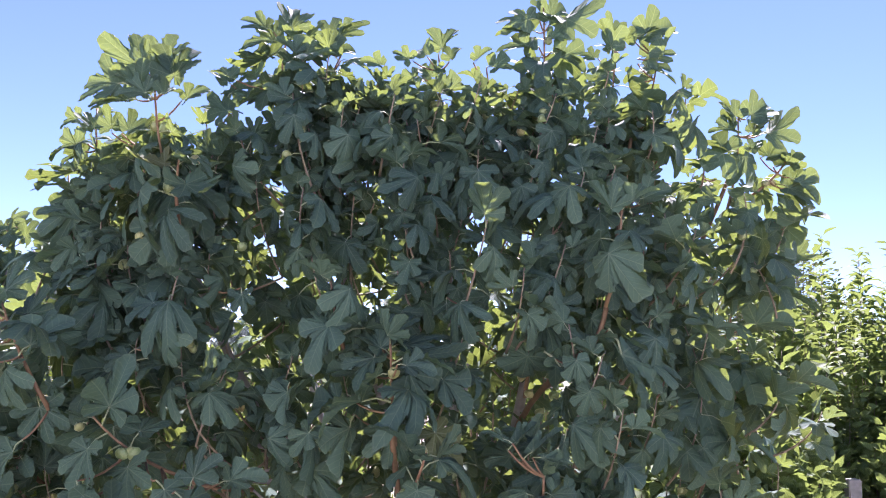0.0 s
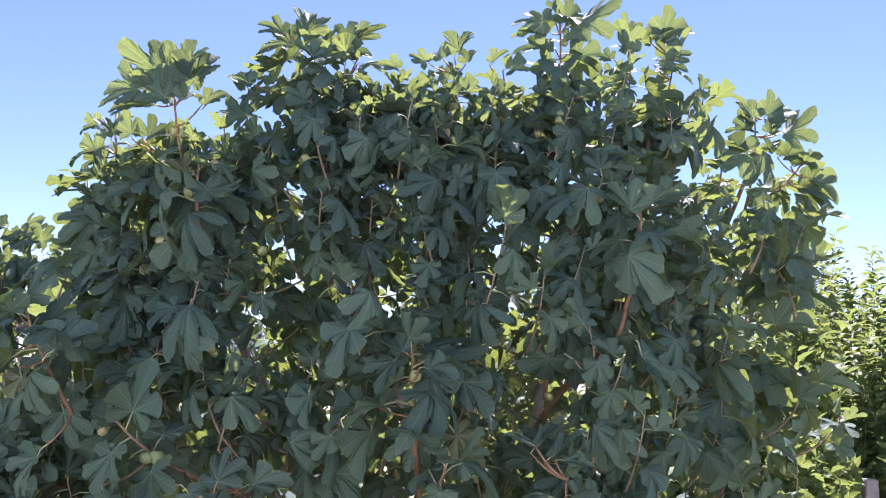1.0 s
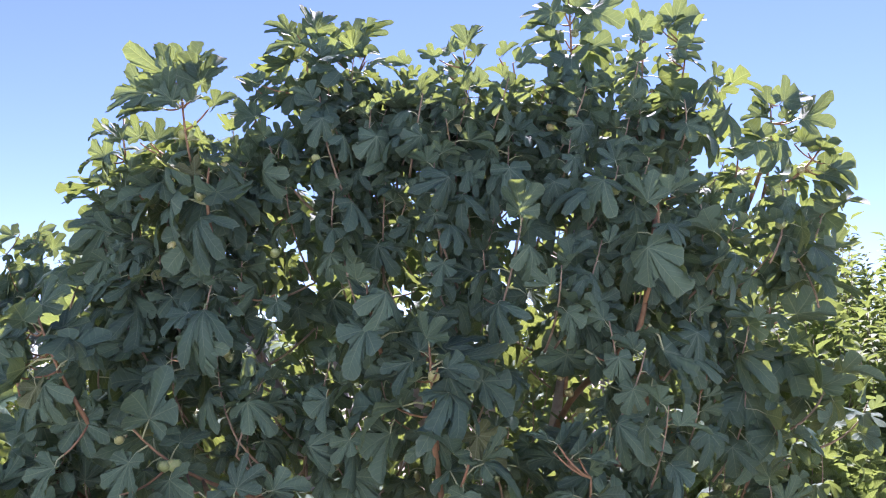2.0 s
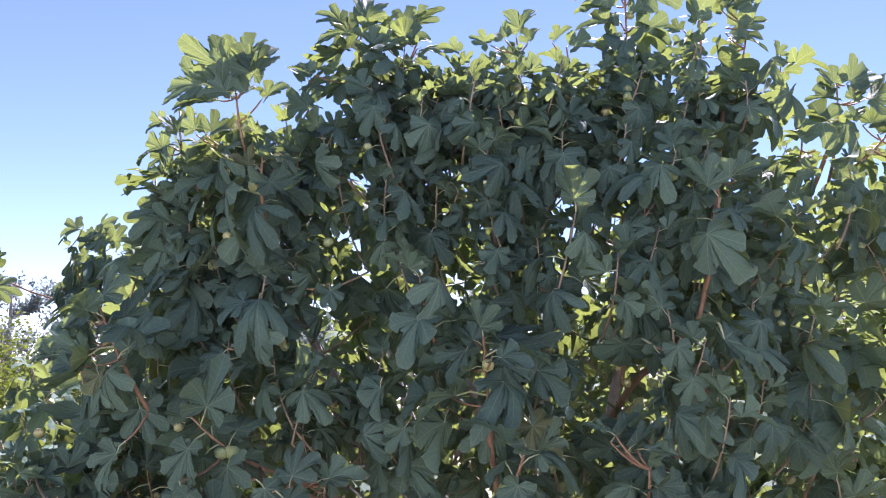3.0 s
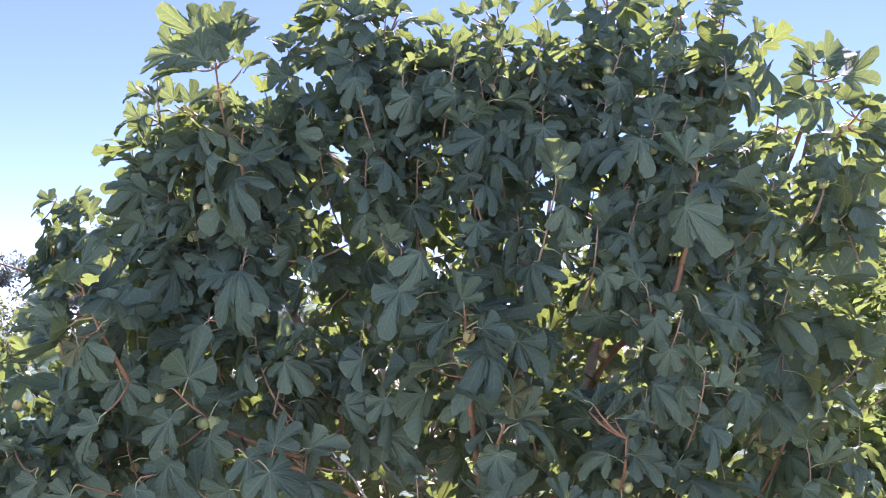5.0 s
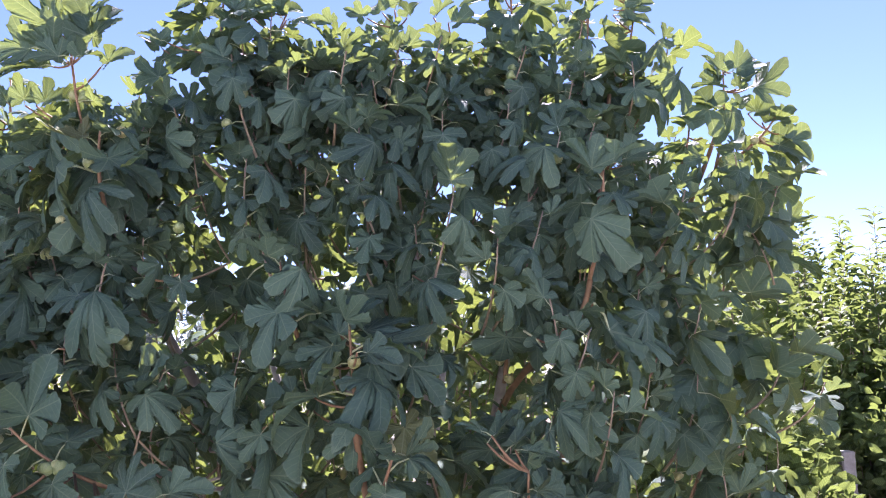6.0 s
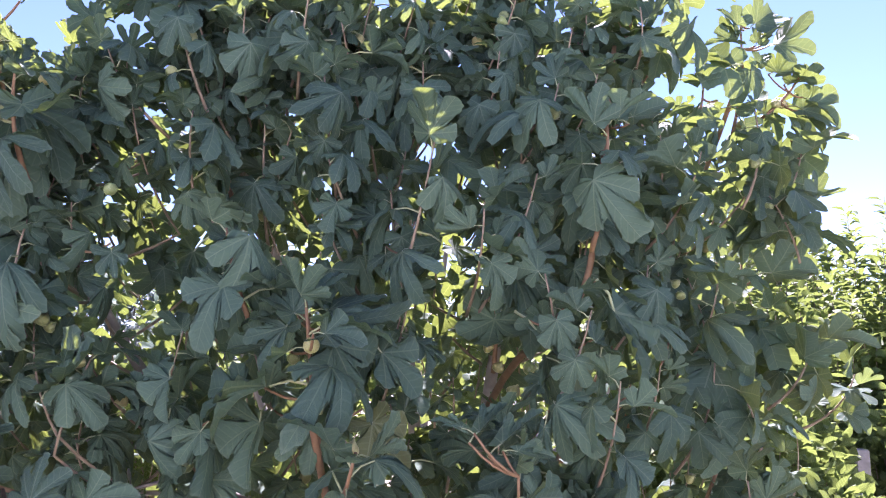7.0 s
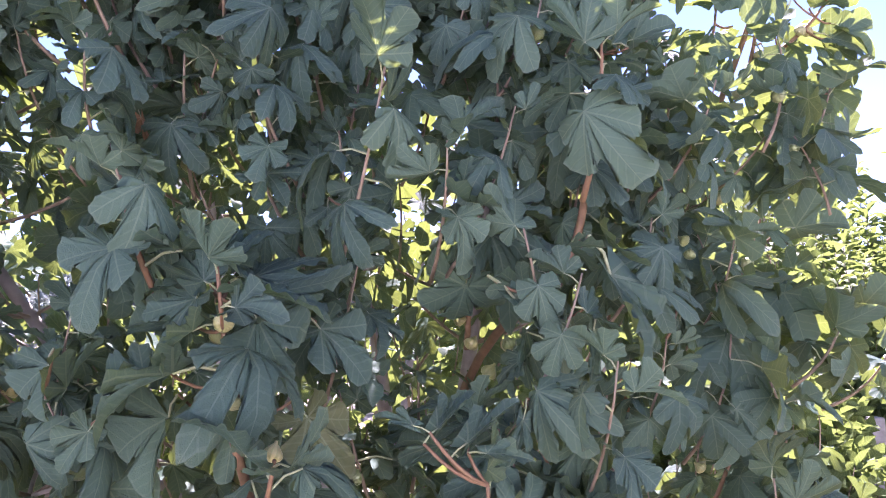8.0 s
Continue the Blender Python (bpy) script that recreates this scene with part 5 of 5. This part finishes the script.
# the drooping mass of its leaves
for count in range(56):
    x = fill.uniform(-3.45, -2.15)
    tip = Vector((x, fill.uniform(3.35, 3.85), fill.uniform(0.65, float(np.interp(x, (-3.62, -3.36, -2.98, -2.2), (1.36, 1.48, 1.66, 1.70))))))
    if -3.05 < x < -2.6 and 1.25 < tip.z < 1.5:
        continue
    side.shoot(tip - Vector((fill.uniform(-0.15, 0.15), -0.1, 0.2)), tip, fill.randint(7, 10), fill.uniform(0.11, 0.145), fill.choice((0, 0, 1)), 0.02, r0=0.0055, join=False, bark=M_TWIG, droopy=1.8, perky=0.95, wild=0.05, limp=0.6)
# drooping leaves of the bush
side.blade((-3.35, 4.0, 2.13), (-3.46, 4.01, 2.23))
side.blade((-3.34, 4.02, 2.17), (-3.38, 4.03, 2.26))
side.blade((-3.31, 4.0, 2.16), (-3.23, 4.01, 2.24))
side.blade((-3.15, 4.0, 2.17), (-3.06, 4.04, 2.21))
side.blade((-2.99, 4.0, 2.17), (-2.88, 4.0, 2.24))
side.blade((-3.15, 3.98, 2.08), (-3.01, 3.97, 1.81))
side.blade((-3.17, 3.96, 2.0), (-3.21, 3.98, 1.8))
side.blade((-3.29, 3.98, 2.11), (-3.35, 3.95, 1.88))
side.blade((-3.06, 4.0, 2.08), (-2.92, 3.98, 2.14))
side.blade((-2.95, 4.0, 2.1), (-2.8, 4.05, 2.06))
side.blade((-2.83, 3.95, 1.95), (-2.68, 3.95, 1.94))
side.blade((-3.11, 3.98, 2.14), (-2.92, 3.98, 2.02))
side.blade((-3.42, 3.9, 1.74), (-3.54, 3.85, 1.78))
side.blade((-3.4, 3.9, 1.7), (-3.47, 3.89, 1.57))
side.blade((-3.28, 3.85, 1.64), (-3.11, 3.86, 1.51))
side.blade((-2.92, 3.7, 1.71), (-2.7, 3.65, 1.63))
side.blade((-3.1, 3.5, 1.42), (-3.27, 3.51, 1.44))
side.blade((-3.02, 3.45, 1.41), (-2.9, 3.46, 1.24))
side.blade((-3.17, 3.45, 1.35), (-3.15, 3.41, 1.23))
# the upright tuft of the bush
side.blade((-2.9, 4.9, 2.42), (-3.11, 4.91, 2.4))
side.blade((-2.81, 4.9, 2.36), (-2.98, 4.9, 2.29))
side.blade((-2.8, 4.85, 2.01), (-3.11, 4.87, 2.07))
side.blade((-2.7, 4.9, 2.29), (-2.62, 4.88, 2.42))
side.blade((-2.64, 4.9, 2.25), (-2.46, 4.92, 2.28))
side.blade((-2.64, 4.9, 2.22), (-2.43, 4.92, 2.15))
side.blade((-2.82, 4.92, 2.4), (-2.73, 4.87, 2.48))
side.blade((-2.82, 4.88, 2.26), (-2.96, 4.84, 2.15))
side.blade((-2.69, 4.85, 2.16), (-2.81, 4.87, 2.0))
side.blade((-2.71, 4.9, 2.35), (-2.84, 4.95, 2.49))
side.blade((-2.63, 4.85, 2.12), (-2.44, 4.83, 1.99))
side.blade((-2.71, 4.85, 2.09), (-2.9, 4.85, 1.94))
side.blade((-2.77, 4.9, 2.28), (-2.92, 4.91, 2.44))
side.finish(110)

# ---- the young plant close by ----
quince = shrub("young_quince", "young quince bush with broad sunlit pale green leaves", "fruit tree", (-2.27, 1.92, 0), 0.34, 1.46, 22, 22, WIDE,
               [M_QUINCE, M_STALK], 0.128, 81, 280, lean=0.10, level=0.7)
soup = Soup()
tall = curve_between((-2.3, 1.95, 0.3), (-2.36, 1.92, 1.66), (-0.05, 0, 0), 6)
soup.tube(tall, [0.008, 0.007, 0.006, 0.006, 0.005, 0.004, 0.003], 6)
tall_stem = under("stem", soup.mesh("stem", [M_TWIG]), quince)
lone = WIDE[0].mesh("leaf", [M_QUINCE, M_STALK])
for at, way, up in (((-2.345, 1.92, 1.60), (1, 0.1, 0.08), (0.1, -0.7, 1)), ((-2.35, 1.92, 1.64), (-0.7, 0.5, 0.5), (0.2, 0, 1)), ((-2.35, 1.92, 1.55), (-0.8, -0.6, 0.1), (0, 0, 1)),
                    ((-2.345, 1.93, 1.5), (-0.2, -1, 0.2), (0, 0, 1))):
    on_twig("leaf", lone, tall_stem, turned(at, way, up, 0.135))


# ---- litter and weeds on the ground ----
def litter():
    g = random.Random(91)
    leaves, blades = [], []
    for i in range(350):
        x, y = g.gauss(0.8, 3.2), g.gauss(5.2, 2.2)
        up = Vector((g.uniform(-0.5, 0.5), g.uniform(-0.5, 0.5), 1))
        leaves.append((PLAIN_OF[id(g.choice(FLAT))], turned((x, y, 0.03), (g.uniform(-1, 1), g.uniform(-1, 1), 0), up, g.uniform(0.05, 0.09))))
    ob = new("leaf_litter", join_leaves(leaves, "leaf_litter", [M_DRY, M_DRY]))
    tagged(ob, "scattered dry brown fallen leaves on the soil", "leaf litter", kind="stuff")
    for i in range(2600):
        x, y = g.gauss(0.0, 5.5), g.gauss(4.5, 4.5)
        if abs(x) < 1.2 and abs(y) < 1.5:
            continue
        for k in range(4):
            way = Vector((g.uniform(-0.5, 0.5), g.uniform(-0.5, 0.5), 1))
            blades.append((g.choice(SLIM), turned((x + g.uniform(-0.03, 0.03), y + g.uniform(-0.03, 0.03), -0.02), way, (g.uniform(-1, 1), g.uniform(-1, 1), 0.2), g.uniform(0.06, 0.17))))
    ob = new("weeds", join_leaves(blades, "weeds", [M_POM, M_STALK]))
    tagged(ob, "thin low green weeds scattered over the soil", "weeds", kind="stuff")


litter()
